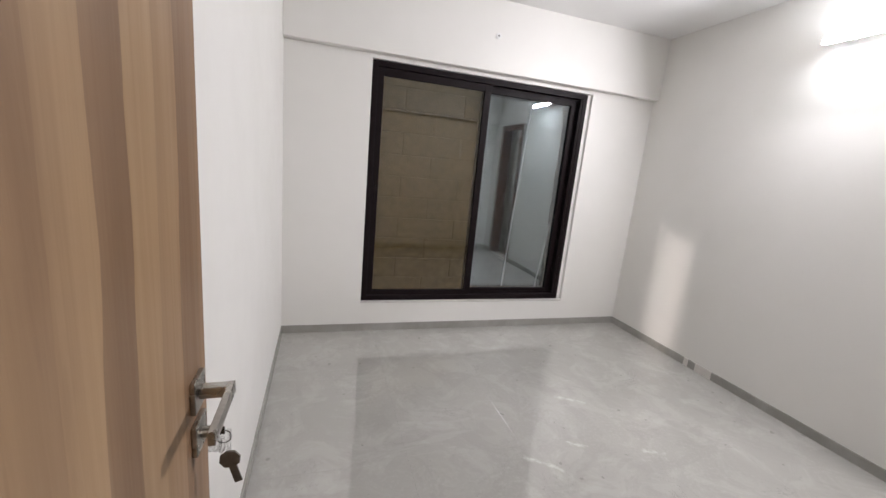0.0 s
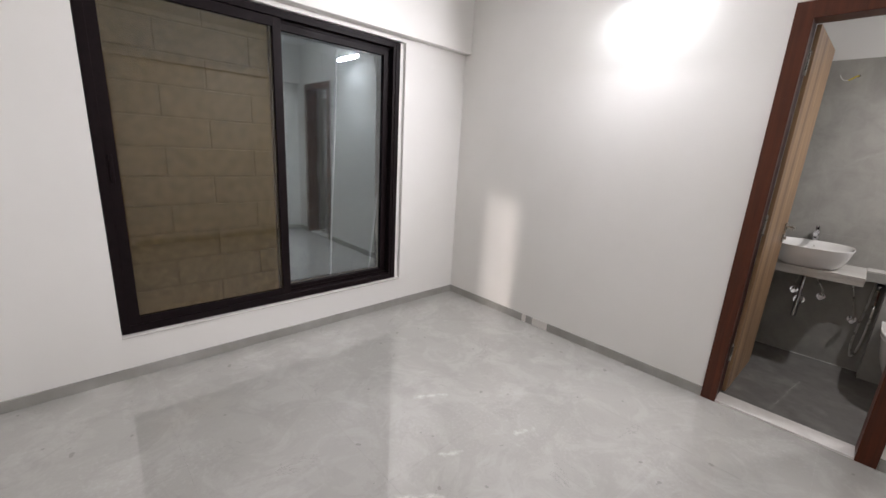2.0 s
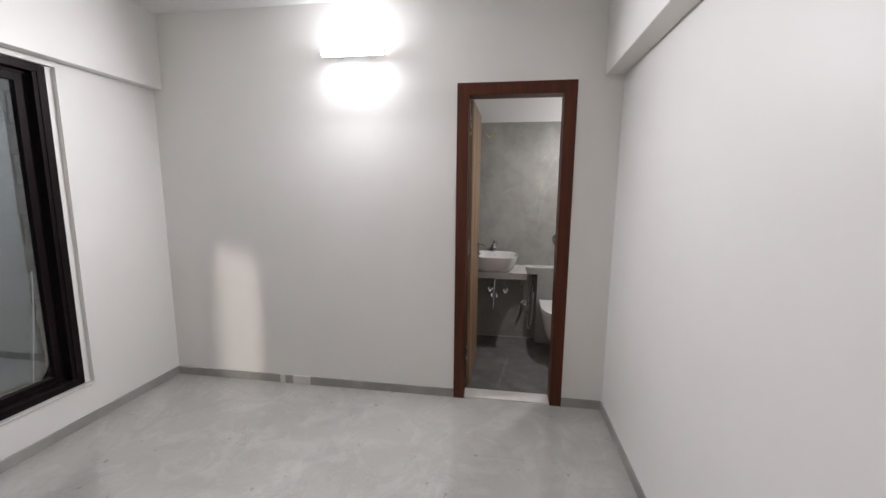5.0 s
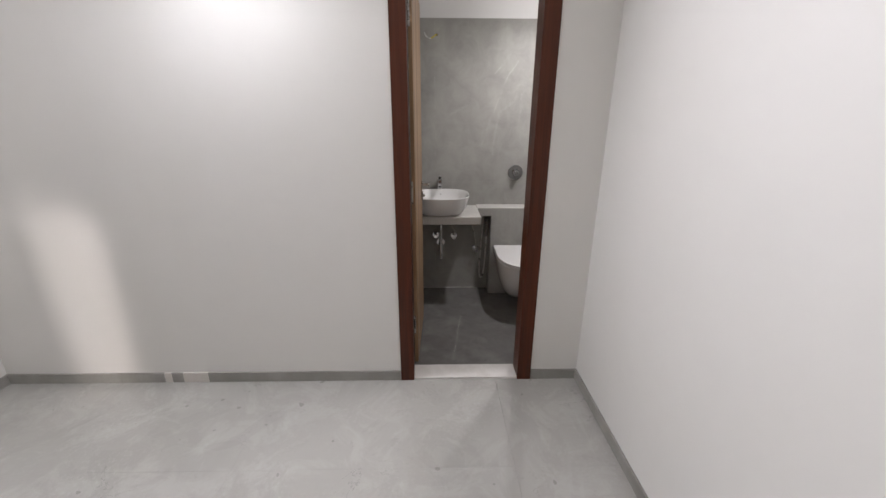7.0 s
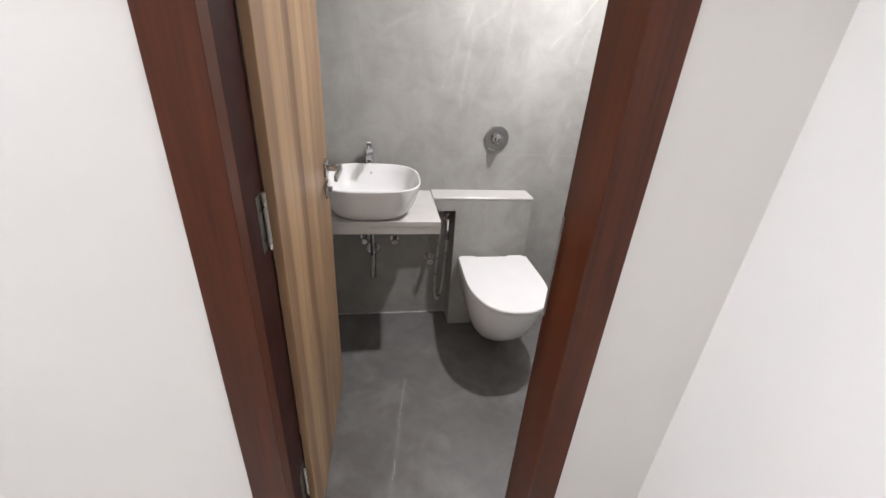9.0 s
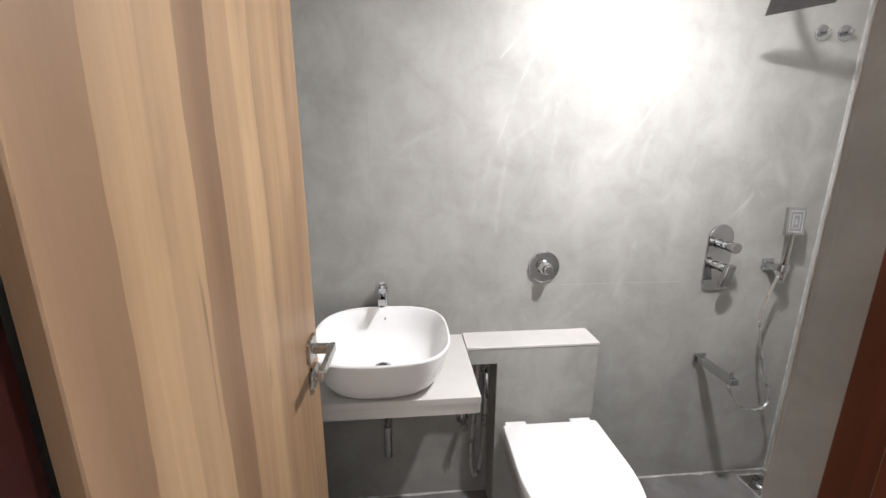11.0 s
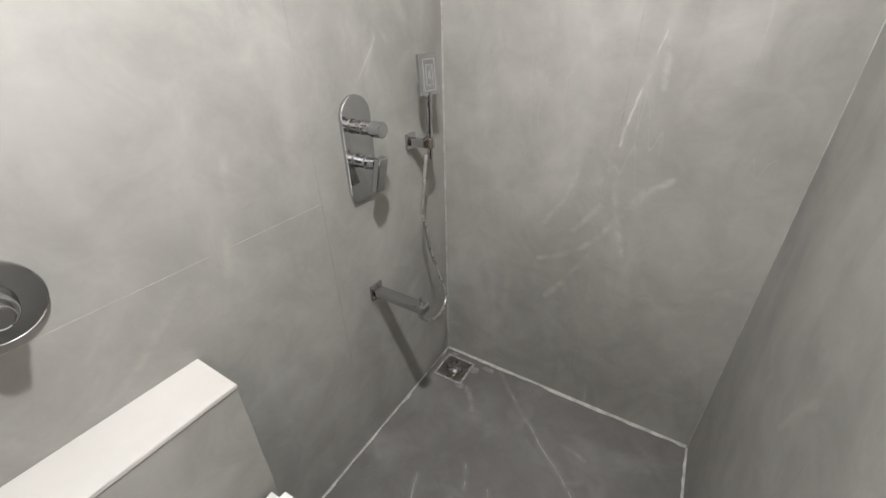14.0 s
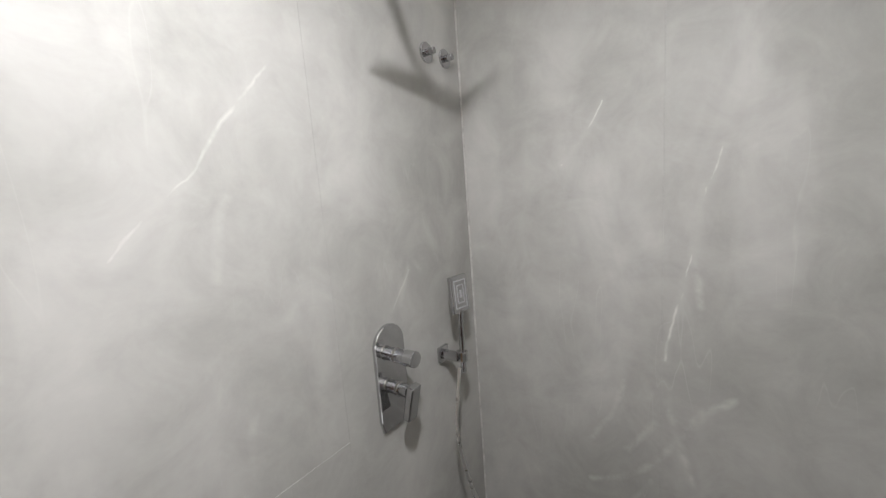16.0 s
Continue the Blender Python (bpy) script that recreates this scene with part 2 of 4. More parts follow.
def laminate():
    """Light oak laminate, its grain along z, in broad staves of changing tone with feathered figure."""
    k = Nodes("oak_laminate")
    raw = k.coords()
    sp = k.n("ShaderNodeSeparateXYZ")
    k.l(raw, sp.inputs[0])
    across = k.math("ADD", sp.outputs[0], sp.outputs[1])
    wob = k.math("ADD", k.math("MULTIPLY", k.noise(k.coords(scale=(1, 1, 0.55)), 1.5, 2, 0.5), 1.9), k.math("MULTIPLY", k.noise(k.coords(scale=(1, 1, 0.4)), 9.0, 3, 0.6), 0.30))
    u = k.math("ADD", k.math("MULTIPLY", across, 15.0), wob)

    def cell(a, s):
        w = k.n("ShaderNodeTexWhiteNoise", noise_dimensions="1D")
        k.l(k.math("FLOOR", k.math("ADD", a, s)), w.inputs["W"])
        return w.outputs["Value"]
    # one crisp side and one feathered side to each stave
    fr = k.math("MULTIPLY", k.math("FRACT", u), 1.9, True)
    tone = k.math("ADD", k.math("MULTIPLY", cell(u, 0.0), fr), k.math("MULTIPLY", k.math("MULTIPLY", k.math("ADD", cell(u, 0.0), cell(u, 31.0)), 0.5), k.math("SUBTRACT", 1.0, fr, True)))
    c = k.ramp(tone, (0.0, (0.185, 0.105, 0.056)), (0.3, (0.262, 0.160, 0.088)), (0.6, (0.345, 0.220, 0.118)), (1.0, (0.43, 0.285, 0.155)))
    pink = k.range(k.noise(k.coords(scale=(1, 1, 0.3), loc=(5, 2, 1)), 3.0, 3), 0.45, 0.65, 0.0, 0.45)
    c = k.mix(pink, c, (0.285, 0.172, 0.105))
    soft = k.noise(k.coords(scale=(1, 1, 0.14)), 9, 5, 0.62, 0.8)
    c = k.mix(k.range(soft, 0.50, 0.68, 0.0, 0.55), c, (0.18, 0.100, 0.052))
    grain = k.noise(k.coords(scale=(1, 1, 0.02)), 85, 6, 0.72, 0.3)
    c = k.mix(k.range(grain, 0.4, 0.72, 0.0, 0.22), c, (0.17, 0.092, 0.048))
    # short dark mineral streaks
    streak = k.noise(k.coords(scale=(1, 1, 0.085), loc=(2, 7, 3)), 26, 2, 0.45, 0.3)
    c = k.mix(k.range(streak, 0.70, 0.76, 0.0, 0.6), c, (0.105, 0.055, 0.028))
    k.set(c, k.range(grain, 0.3, 0.7, 0.34, 0.46), spec=0.4)
    k.bump(grain, 0.08, 0.001)
    return k.m


def mahogany():
    k = Nodes("polished_red_brown_door_frame")
    grain = k.noise(k.coords(scale=(1, 1, 0.04)), 45, 6, 0.7, 0.4)
    c = k.ramp(grain, (0.3, (0.046, 0.0112, 0.0042)), (0.7, (0.094, 0.0235, 0.0085)))
    k.set(c, k.range(grain, 0.3, 0.7, 0.34, 0.46), spec=0.28)
    k.bump(grain, 0.06, 0.001)
    return k.m


def pane(name, tint, ior):
    """Float glass: clear with a tint, and mirrors more as the view grazes it."""
    k = Nodes(name)
    tr, gl, fr, mx = k.n("ShaderNodeBsdfTransparent"), k.n("ShaderNodeBsdfGlossy"), k.n("ShaderNodeFresnel"), k.n("ShaderNodeMixShader")
    tr.inputs[0].default_value = (*tint, 1)
    gl.inputs["Roughness"].default_value = 0.0
    fr.inputs[0].default_value = ior
    k.l(fr.outputs[0], mx.inputs[0])
    k.l(tr.outputs[0], mx.inputs[1])
    k.l(gl.outputs[0], mx.inputs[2])
    k.l(mx.outputs[0], k.o.inputs["Surface"])
    k.t.nodes.remove(k.b)
    return k.m


def glow(name, colour, strength):
    k = Nodes(name)
    k.set((0.8, 0.8, 0.8), 0.4)
    k.b.inputs["Emission Color"].default_value, k.b.inputs["Emission Strength"].default_value = (*colour, 1), strength
    return k.m


def chrome():
    k = Nodes("chrome")
    k.set((0.53, 0.53, 0.54), k.range(k.noise(k.coords(), 60, 3), 0.4, 0.7, 0.04, 0.12), 1.0)
    return k.m


def film_sheet():
    """A slightly mirroring grey-blue film that lets part of the light through."""
    k = Nodes("mirroring_plastic_film")
    v = k.coords(scale=(1, 1, 0.4))
    c = k.ramp(k.noise(v, 3.5, 6, 0.65, 1.0), (0.3, FILM_A), (0.7, FILM_B))
    k.set(c, 0.6)
    tr, gl = k.n("ShaderNodeBsdfTransparent"), k.n("ShaderNodeBsdfGlossy")
    m1, m2 = k.n("ShaderNodeMixShader"), k.n("ShaderNodeMixShader")
    gl.inputs["Color"].default_value, gl.inputs["Roughness"].default_value = (0.86, 0.93, 1.0, 1), 0.015
    m1.inputs[0].default_value, m2.inputs[0].default_value = 0.30, 0.58
    k.l(tr.outputs[0], m1.inputs[1])
    k.l(k.b.outputs[0], m1.inputs[2])
    k.l(m1.outputs[0], m2.inputs[1])
    k.l(gl.outputs[0], m2.inputs[2])
    k.l(m2.outputs[0], k.o.inputs["Surface"])
    return k.m


E_LINES = chain("x", BE_X, [(0.181, 1.804), (0.251, 1.696), (0.287, 1.605), (0.325, 1.489), (0.371, 1.375)]) + chain("x", BE_X, [(0.232, 1.868), (0.282, 1.80), (0.346, 1.71)]) + \
          chain("x", BE_X, [(-0.328, 1.70), (-0.245, 1.602), (-0.177, 1.517), (-0.101, 1.444), (-0.045, 1.38)]) + chain("x", BE_X, [(-0.655, 1.252), (-0.613, 1.199), (-0.571, 1.146)])
E_STROKES = chain("x", BE_X, [(0.203, 1.514), (0.305, 1.449), (0.342, 1.129)]) + chain("x", BE_X, [(-0.207, 1.466), (-0.175, 1.342)]) + chain("x", BE_X, [(-0.22, 1.074), (-0.139, 0.861)]) + \
            chain("x", BE_X, [(-0.062, 0.884), (0.106, 0.739)]) + chain("x", BE_X, [(0.14, 1.57), (0.149, 1.305)]) + chain("x", BE_X, [(-0.713, 1.239), (-0.661, 1.288), (-0.61, 1.17)]) + \
            chain("x", BE_X, [(0.545, 1.489), (0.716, 1.398)]) + chain("x", BE_X, [(0.428, 1.2), (0.371, 1.375)])
S_LINES = chain("y", SB_Y, [(0.637, 1.503), (0.664, 1.395), (0.697, 1.235), (0.715, 1.138), (0.747, 0.98)]) + chain("y", SB_Y, [(0.896, 1.645), (0.94, 1.562), (0.999, 1.491)])
S_STROKES = chain("y", SB_Y, [(0.846, 0.90), (0.874, 0.802), (0.935, 0.70)]) + chain("y", SB_Y, [(0.601, 0.901), (0.658, 0.854), (0.696, 0.79), (0.781, 0.681), (0.851, 0.613), (0.933, 0.57)]) + \
            chain("y", SB_Y, [(0.782, 0.631), (0.832, 0.532), (0.888, 0.419)]) + chain("y", SB_Y, [(0.734, 0.875), (0.693, 0.653)]) + chain("y", SB_Y, [(0.70, 1.24), (0.67, 1.13)]) + \
            chain("y", SB_Y, [(0.761, 0.80), (0.835, 0.71)])
F_LINES = chain("z", -0.02, [(1.034, -0.946), (0.914, -0.837), (0.847, -0.779), (0.724, -0.68), (0.658, -0.617), (0.568, -0.527)]) + chain("z", -0.02, [(0.67, -0.627), (0.622, -0.653)]) + \
          chain("z", -0.02, [(0.964, -0.52), (0.932, -0.45)]) + chain("z", -0.02, [(0.869, -0.485), (0.83, -0.413)]) + chain("z", -0.02, [(0.954, -0.397), (0.898, -0.343)]) + \
          chain("z", -0.02, [(1.088, -0.406), (1.057, -0.32)]) + chain("z", -0.02, [(0.421, -0.664), (0.396, -0.619)]) + chain("z", -0.02, [(1.299, -0.438), (1.24, -0.395)]) + \
          chain("z", -0.02, [(0.772, 0.607), (0.216, 0.692)])
F_STROKES = chain("z", -0.02, [(0.718, -0.757), (0.626, -0.74)]) + chain("z", -0.02, [(1.12, -0.80), (1.05, -0.72)])
W_STROKES = chain("x", SW_X, [(-0.424, 0.777), (-0.451, 0.734), (-0.487, 0.664)]) + chain("x", SW_X, [(-0.30, 1.2), (-0.42, 1.0)])
M_WALL = paint("warm_white_wall_paint", (0.74, 0.725, 0.69), (0.77, 0.755, 0.725))
M_CEIL = paint("white_ceiling_paint", (0.79, 0.785, 0.775), (0.82, 0.815, 0.805))
M_FLOOR = marble_floor()
M_SKIRT = stone("grey_skirting_tile", (0.27, 0.26, 0.24), (0.35, 0.34, 0.315), (0.45, 0.44, 0.42), rough=0.07, veins=0.2, seed=4)
M_TILE_E = stone("grey_wall_slab_basin_side", TILE_D, TILE_L, (0.53, 0.515, 0.49), E_LINES, E_STROKES, seed=1, rough=0.5, width=0.0045, spec=0.14, smear=0.6, veins=0.2, cloud=1.8)
M_TILE_S = stone("grey_wall_slab_shower_side", TILE_D, TILE_L, (0.68, 0.665, 0.635), S_LINES, S_STROKES, seed=6, rough=0.5, width=0.0045, spec=0.14, smear=0.6, veins=0.2, cloud=1.8)
M_TILE = stone("grey_wall_slab", TILE_D, TILE_L, (0.58, 0.56, 0.53), (), W_STROKES, seed=11, rough=0.5, spec=0.14, smear=0.6, veins=0.2, cloud=1.8)
M_BFLOOR = stone("dark_grey_floor_slab", (0.135, 0.130, 0.124), (0.185, 0.180, 0.172), (0.50, 0.49, 0.47), F_LINES, F_STROKES, seed=3, veins=0.2, rough=0.24, width=0.004, cloud=2.6, smear=0.4)
M_COUNTER = stone("pale_quartz_top", (0.52, 0.505, 0.475), (0.60, 0.585, 0.56), (0.5, 0.49, 0.47), rough=0.25, veins=0.1, seed=8, smear=0.25)
# pale tone stands in for a reflection in the skirting
M_GLINT = stone("skirting_reflection", (0.62, 0.585, 0.55), (0.70, 0.665, 0.63), (0.78, 0.75, 0.72), rough=0.06, veins=0.1, seed=2, smear=0.3)
M_SILL = stone("white_marble_threshold", (0.60, 0.58, 0.55), (0.70, 0.68, 0.65), (0.45, 0.43, 0.4), rough=0.2, veins=0.6, seed=9, cloud=4)
M_GROUT = plain("white_grout", (0.43, 0.42, 0.40), 0.8, grain=0.14, scale=28, bump=0.3)
M_HAZE = plain("cement_haze", (0.21, 0.205, 0.20), 0.7, grain=0.12, scale=40)
M_OAK = laminate()
M_FRAME = mahogany()
M_RED = plain("dark_red_rebate", (0.024, 0.0042, 0.0028), 0.5, 0.0, 0.1, 30)
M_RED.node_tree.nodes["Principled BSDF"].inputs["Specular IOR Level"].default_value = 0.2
M_ALU = plain("dark_brown_powder_coated_aluminium", (0.0085, 0.0048, 0.0055), 0.5, 0.0, 0.1, 40)
M_ALU.node_tree.nodes["Principled BSDF"].inputs["Specular IOR Level"].default_value = 0.12
M_CHROME = chrome()
M_STEEL = plain("brushed_nickel", (0.42, 0.40, 0.37), 0.28, 1.0, 0.05, 90)
M_HOSE = plain("bright_steel_hose", (0.78, 0.77, 0.75), 0.3, 1.0, 0.03, 90)
M_RUST = plain("dull_steel_hinge", (0.17, 0.155, 0.135), 0.52, 1.0, 0.12, 50)
M_CERAMIC = plain("white_glazed_ceramic", (0.80, 0.795, 0.785), 0.10, grain=0.01, scale=8, coat=0.5)
M_PLASTIC = plain("white_plastic", (0.75, 0.75, 0.74), 0.35, grain=0.01)
M_TAG = pane("clear_crumpled_plastic", (0.90, 0.91, 0.91), 1.9)
M_DARK = plain("black_rubber", (0.02, 0.02, 0.02), 0.6)
M_SHOWER = plain("grey_shower_face", (0.12, 0.115, 0.115), 0.35, 0.3, 0.05, 60)
M_EDGE = plain("dusty_cement_edge", (0.30, 0.29, 0.28), 0.8, grain=0.15, scale=60)
M_NOZZLE = plain("grey_rubber", (0.30, 0.30, 0.30), 0.4)
M_YELLOW = plain("yellow_cable_sleeve", (0.55, 0.42, 0.03), 0.5)
M_BLOCK = plain("pale_aerated_block", (0.60, 0.55, 0.47), 0.9, grain=0.10, scale=18, bump=0.5)
M_MORTAR = plain("grey_mortar", (0.47, 0.43, 0.365), 0.95, grain=0.12, scale=30, bump=0.6)
M_GLASS_L = pane("brown_tinted_glass", (0.72, 0.635, 0.46), 1.75)
M_GLASS_R = pane("clear_glass", (0.88, 0.90, 0.90), 1.6)
M_FILM = film_sheet()
M_TUBE = glow("led_batten_diffuser", (0.93, 0.96, 1.0), TUBE_L)
M_BATHGLOW = glow("bathroom_lamp_diffuser", (1.0, 0.975, 0.95), BULB_L)


# ---- mesh helpers ----
def part(name, bm, mat, parent=None, label="", smooth=False, m=None, kind=""):
    """Links a bmesh as one mesh object, under a thing when a parent is given."""
    me = bpy.data.meshes.new(name)
    bmesh.ops.recalc_face_normals(bm, faces=bm.faces)
    bm.to_mesh(me)
    bm.free()
    for x in mat if isinstance(mat, (list, tuple)) else [mat]:
        me.materials.append(x)
    if smooth:
        for p in me.polygons:
            p.use_smooth = True
    ob = new(name, me)
    if parent is not None:
        ob.parent = parent
        ob.matrix_parent_inverse = parent.matrix_world.inverted()
    if m is not None:
        ob.matrix_world = m
    if smooth:
        ed = ob.modifiers.new("edges", "EDGE_SPLIT")
        ed.split_angle = radians(38)
    return tagged(ob, label, kind=kind)


def root(name, at, label, category, group=""):
    """An Empty at the foot of a thing."""
    ob = new(name)
    ob.empty_display_size = 0.1
    ob.location = at
    bpy.context.view_layer.update()
    return tagged(ob, label, category, group)


def add_box(bm, x0, x1, y0, y1, z0, z1, bevel=0.0, seg=1):
    r = bmesh.ops.create_cube(bm, size=1.0)
    for v in r["verts"]:
        v.co = Vector(((x0 + x1) / 2 + v.co.x * (x1 - x0), (y0 + y1) / 2 + v.co.y * (y1 - y0), (z0 + z1) / 2 + v.co.z * (z1 - z0)))
    if bevel:
        es = list({e for v in r["verts"] for e in v.link_edges})
        bmesh.ops.bevel(bm, geom=es, offset=bevel, segments=seg, affect="EDGES", profile=0.5)
    return bm


def boxes(*specs, bevel=0.0, seg=1):
    bm = bmesh.new()
    for s in specs:
        add_box(bm, *s, bevel=bevel, seg=seg)
    return bm


def add_cyl(bm, a, b, r0, r1=None, n=24, bevel=0.0):
    """A round bar from a to b."""
    a, b = Vector(a), Vector(b)
    r = bmesh.ops.create_cone(bm, cap_ends=True, segments=n, radius1=r0, radius2=r0 if r1 is None else r1, depth=(b - a).length)
    q = (b - a).to_track_quat("Z", "Y").to_matrix().to_4x4()
    bmesh.ops.transform(bm, matrix=Matrix.Translation((a + b) / 2) @ q, verts=r["verts"])
    if bevel:
        es = [e for e in {e for v in r["verts"] for e in v.link_edges} if any(len(f.verts) > 4 for f in e.link_faces)]
        bmesh.ops.bevel(bm, geom=es, offset=bevel, segments=2, affect="EDGES", profile=0.5)
    return bm


def add_tube(bm, pts, r, n=10, closed_ends=True):
    """A hose along smooth points."""
    pts = [Vector(p) for p in pts]
    path = []
    for i in range(len(pts) - 1):
        p0, p1, p2, p3 = pts[max(i - 1, 0)], pts[i], pts[i + 1], pts[min(i + 2, len(pts) - 1)]
        for s in range(6):
            t = s / 6
            path.append(0.5 * ((2 * p1) + (p2 - p0) * t + (2 * p0 - 5 * p1 + 4 * p2 - p3) * t * t + (3 * p1 - p0 - 3 * p2 + p3) * t ** 3))
    path.append(pts[-1])
    up = Vector((0.13, 0.27, 0.95))
    rings = []
    for i, p in enumerate(path):
        d = (path[min(i + 1, len(path) - 1)] - path[max(i - 1, 0)]).normalized()
        u = (up - d * up.dot(d)).normalized()
        w = d.cross(u)
        up = u
        rings.append([bm.verts.new(p + (u * math.cos(2 * math.pi * j / n) + w * math.sin(2 * math.pi * j / n)) * r) for j in range(n)])
    for a, b in zip(rings, rings[1:]):
        for j in range(n):
            bm.faces.new((a[j], a[(j + 1) % n], b[(j + 1) % n], b[j]))
    if closed_ends:
        bm.faces.new(rings[0])
        bm.faces.new(rings[-1])
    return bm


def loft(bm, rings, cap0=True, cap1=True):
    vs = [[bm.verts.new(p) for p in r] for r in rings]
    n = len(vs[0])
    for a, b in zip(vs, vs[1:]):
        for j in range(n):
            bm.faces.new((a[j], a[(j + 1) % n], b[(j + 1) % n], b[j]))
    if cap0:
        bm.faces.new(vs[0])
    if cap1:
        bm.faces.new(vs[-1])
    return bm


def oval(cx, cy, ax, ay, z, power=2.0, n=48):
    r = []
    for i in range(n):
        c, s = math.cos(2 * math.pi * i / n), math.sin(2 * math.pi * i / n)
        r.append((cx + ax * math.copysign(abs(c) ** (2 / power), c), cy + ay * math.copysign(abs(s) ** (2 / power), s), z))
    return r


def structure(name, bm, mat, label="", parent=None):
    return part(name, bm, mat, parent, label, kind="structure")


# ---- bedroom shell ----
WX, WN, H = -3.10, 3.16, 2.62
BE = 1.304
structure("floor", boxes((-3.2, 0.0, -0.14, 3.3, -0.06, -0.004)), M_GROUT, "tile bed under the polished marble floor")
structure("wall_west", boxes((-3.22, WX, -3.6, 3.45, -0.06, 2.75)), M_WALL, "plain warm white painted wall beside the entrance door")
WIN = (-2.505, -0.634, 0.238, 2.090)
structure("wall_north", boxes((WX, WIN[0], WN, 3.36, -0.06, 2.75), (WIN[1], 0.0, WN, 3.36, -0.06, 2.75), (WIN[0], WIN[1], WN, 3.36, -0.06, WIN[2]),
                              (WIN[0], WIN[1], WN, 3.36, WIN[3], 2.75)), M_WALL, "warm white painted wall with the sliding window")
D0, D1, DH = 0.262, 0.991, 2.10
structure("wall_east", boxes((0.0, 0.10, D1 - 0.004, 3.36, -0.06, 2.75), (0.0, 0.10, -0.12, D0 + 0.004, -0.06, 2.75), (0.0, 0.10, D0 + 0.004, D1 - 0.004, DH - 0.004, 2.75)),
          M_WALL, "warm white painted wall with the bathroom doorway and the batten lamp")
structure("wall_south", boxes((-2.16, 0.0, -0.14, 0.0, -0.06, 2.75), (-3.1, -2.16, -0.14, 0.0, 2.12, 2.75)), M_WALL, "plain warm white painted wall with the entrance doorway")
structure("ceiling", boxes((-3.22, 0.10, -0.14, 3.36, H, 2.75)), M_CEIL, "flat white painted ceiling")
structure("beam_north", boxes((WX, 0.0, 3.09, WN, 2.120, H), bevel=0.003), M_WALL, "shallow white painted beam over the window")
structure("beam_south", boxes((WX, 0.0, 0.0, 0.11, 2.118, H), bevel=0.003), M_WALL, "shallow white painted beam along the wall")
HS = 0.060
structure("baseboard_north", boxes((WX, 0.0, WN - 0.010, WN, 0.0, HS), bevel=0.001), M_SKIRT, "grey tile skirting under the window")
structure("baseboard_west", boxes((WX, WX + 0.010, 0.03, WN - 0.011, 0.0, HS), bevel=0.001), M_SKIRT, "grey tile skirting")
structure("baseboard_south", boxes((-2.10, -0.011, 0.0, 0.010, 0.0, HS), bevel=0.001), M_SKIRT, "grey tile skirting")
structure("baseboard_east", boxes((-0.010, 0.0, D1 + 0.002, 2.06, 0.0, HS), (-0.010, 0.0, 2.198, 2.26, 0.0, HS), (-0.010, 0.0, 2.30, WN - 0.011, 0.0, HS), (-0.010, 0.0, 0.0, D0 - 0.002, 0.0, HS), bevel=0.001), M_SKIRT, "polished grey tile skirting")
# the polished skirting's bright reflection, put in as paler inlaid pieces
structure("baseboard_patch", boxes((-0.0095, 0.0, 2.0602, 2.1978, 0.0, HS), (-0.0095, 0.0, 2.2602, 2.2998, 0.0, HS), bevel=0.0005), M_GLINT, "bright reflection in the grey tile skirting, set in as short pale pieces")


# ---- bathroom shell ----
BN, BS, SWX, SWY, TT, BC = 1.03, -0.971, 0.333, 0.155, 2.075, 2.50
BF = -0.02
structure("bathroom_floor_bed", boxes((0.0, 1.45, -1.1, 1.15, -0.16, BF - 0.008)), M_GROUT)
structure("bathroom_wall_east", boxes((BE + 0.008, 1.42, -1.1, 1.15, -0.06, 2.75)), M_CEIL, "white plaster wall above grey stone slabs")
structure("bathroom_wall_south", boxes((0.0, BE + 0.008, -1.1, BS - 0.008, -0.06, 2.75)), M_CEIL, "white plaster wall above grey stone slabs")
structure("bathroom_wall_north", boxes((0.10, BE + 0.008, BN + 0.008, 1.15, -0.06, 2.75)), M_CEIL, "white plaster wall above grey stone slabs")
structure("bathroom_wall_west", boxes((0.0, 0.10, -0.979, -0.12, -0.06, 2.75), (0.10, SWX - 0.008, -0.979, SWY - 0.008, -0.06, 2.75)), M_CEIL, "boxed-out white plaster wall beside the shower")
structure("bathroom_ceiling", boxes((0.10, BE + 0.008, -0.979, BN + 0.008, BC, 2.65)), M_CEIL, "flat white bathroom ceiling")
structure("threshold", boxes((-0.004, 0.120, 0.334, 0.922, -0.03, 0.012), bevel=0.003, seg=2), M_SILL, "white marble door threshold, slightly stained")

# ---- hall behind the entrance ----
structure("hall_floor", boxes((-7.2, 0.0, -5.2, -0.14, -0.06, 0.0)), M_FLOOR)
structure("hall_ceiling", boxes((-7.2, 0.0, -5.2, -0.14, H, 2.75)), M_CEIL)
structure("hall_wall_south", boxes((-7.2, 0.0, -5.3, -5.2, -0.06, 2.75)), M_WALL)
structure("hall_wall_west", boxes((-7.3, -7.2, -5.3, 0.0, -0.06, 2.75)), M_WALL)
structure("hall_wall_north", boxes((-7.2, -3.22, -0.14, 0.0, -0.06, 2.75)), M_WALL)
structure("hall_wall_east", boxes((-1.95, -1.85, -5.2, -0.14, -0.06, 2.75)), M_WALL)

# ---- light well outside the window ----
structure("light_well_wall_side", boxes((-4.6, -4.5, 3.36, YB + 0.2, -1.0, 2.8), (0.9, 1.0, 3.36, YB + 0.2, -1.0, 2.8)), M_MORTAR, "rough mortar side wall of the light well")
structure("light_well_floor", boxes((-4.5, 0.9, 3.36, YB + 0.2, -1.1, -1.0)), M_MORTAR)
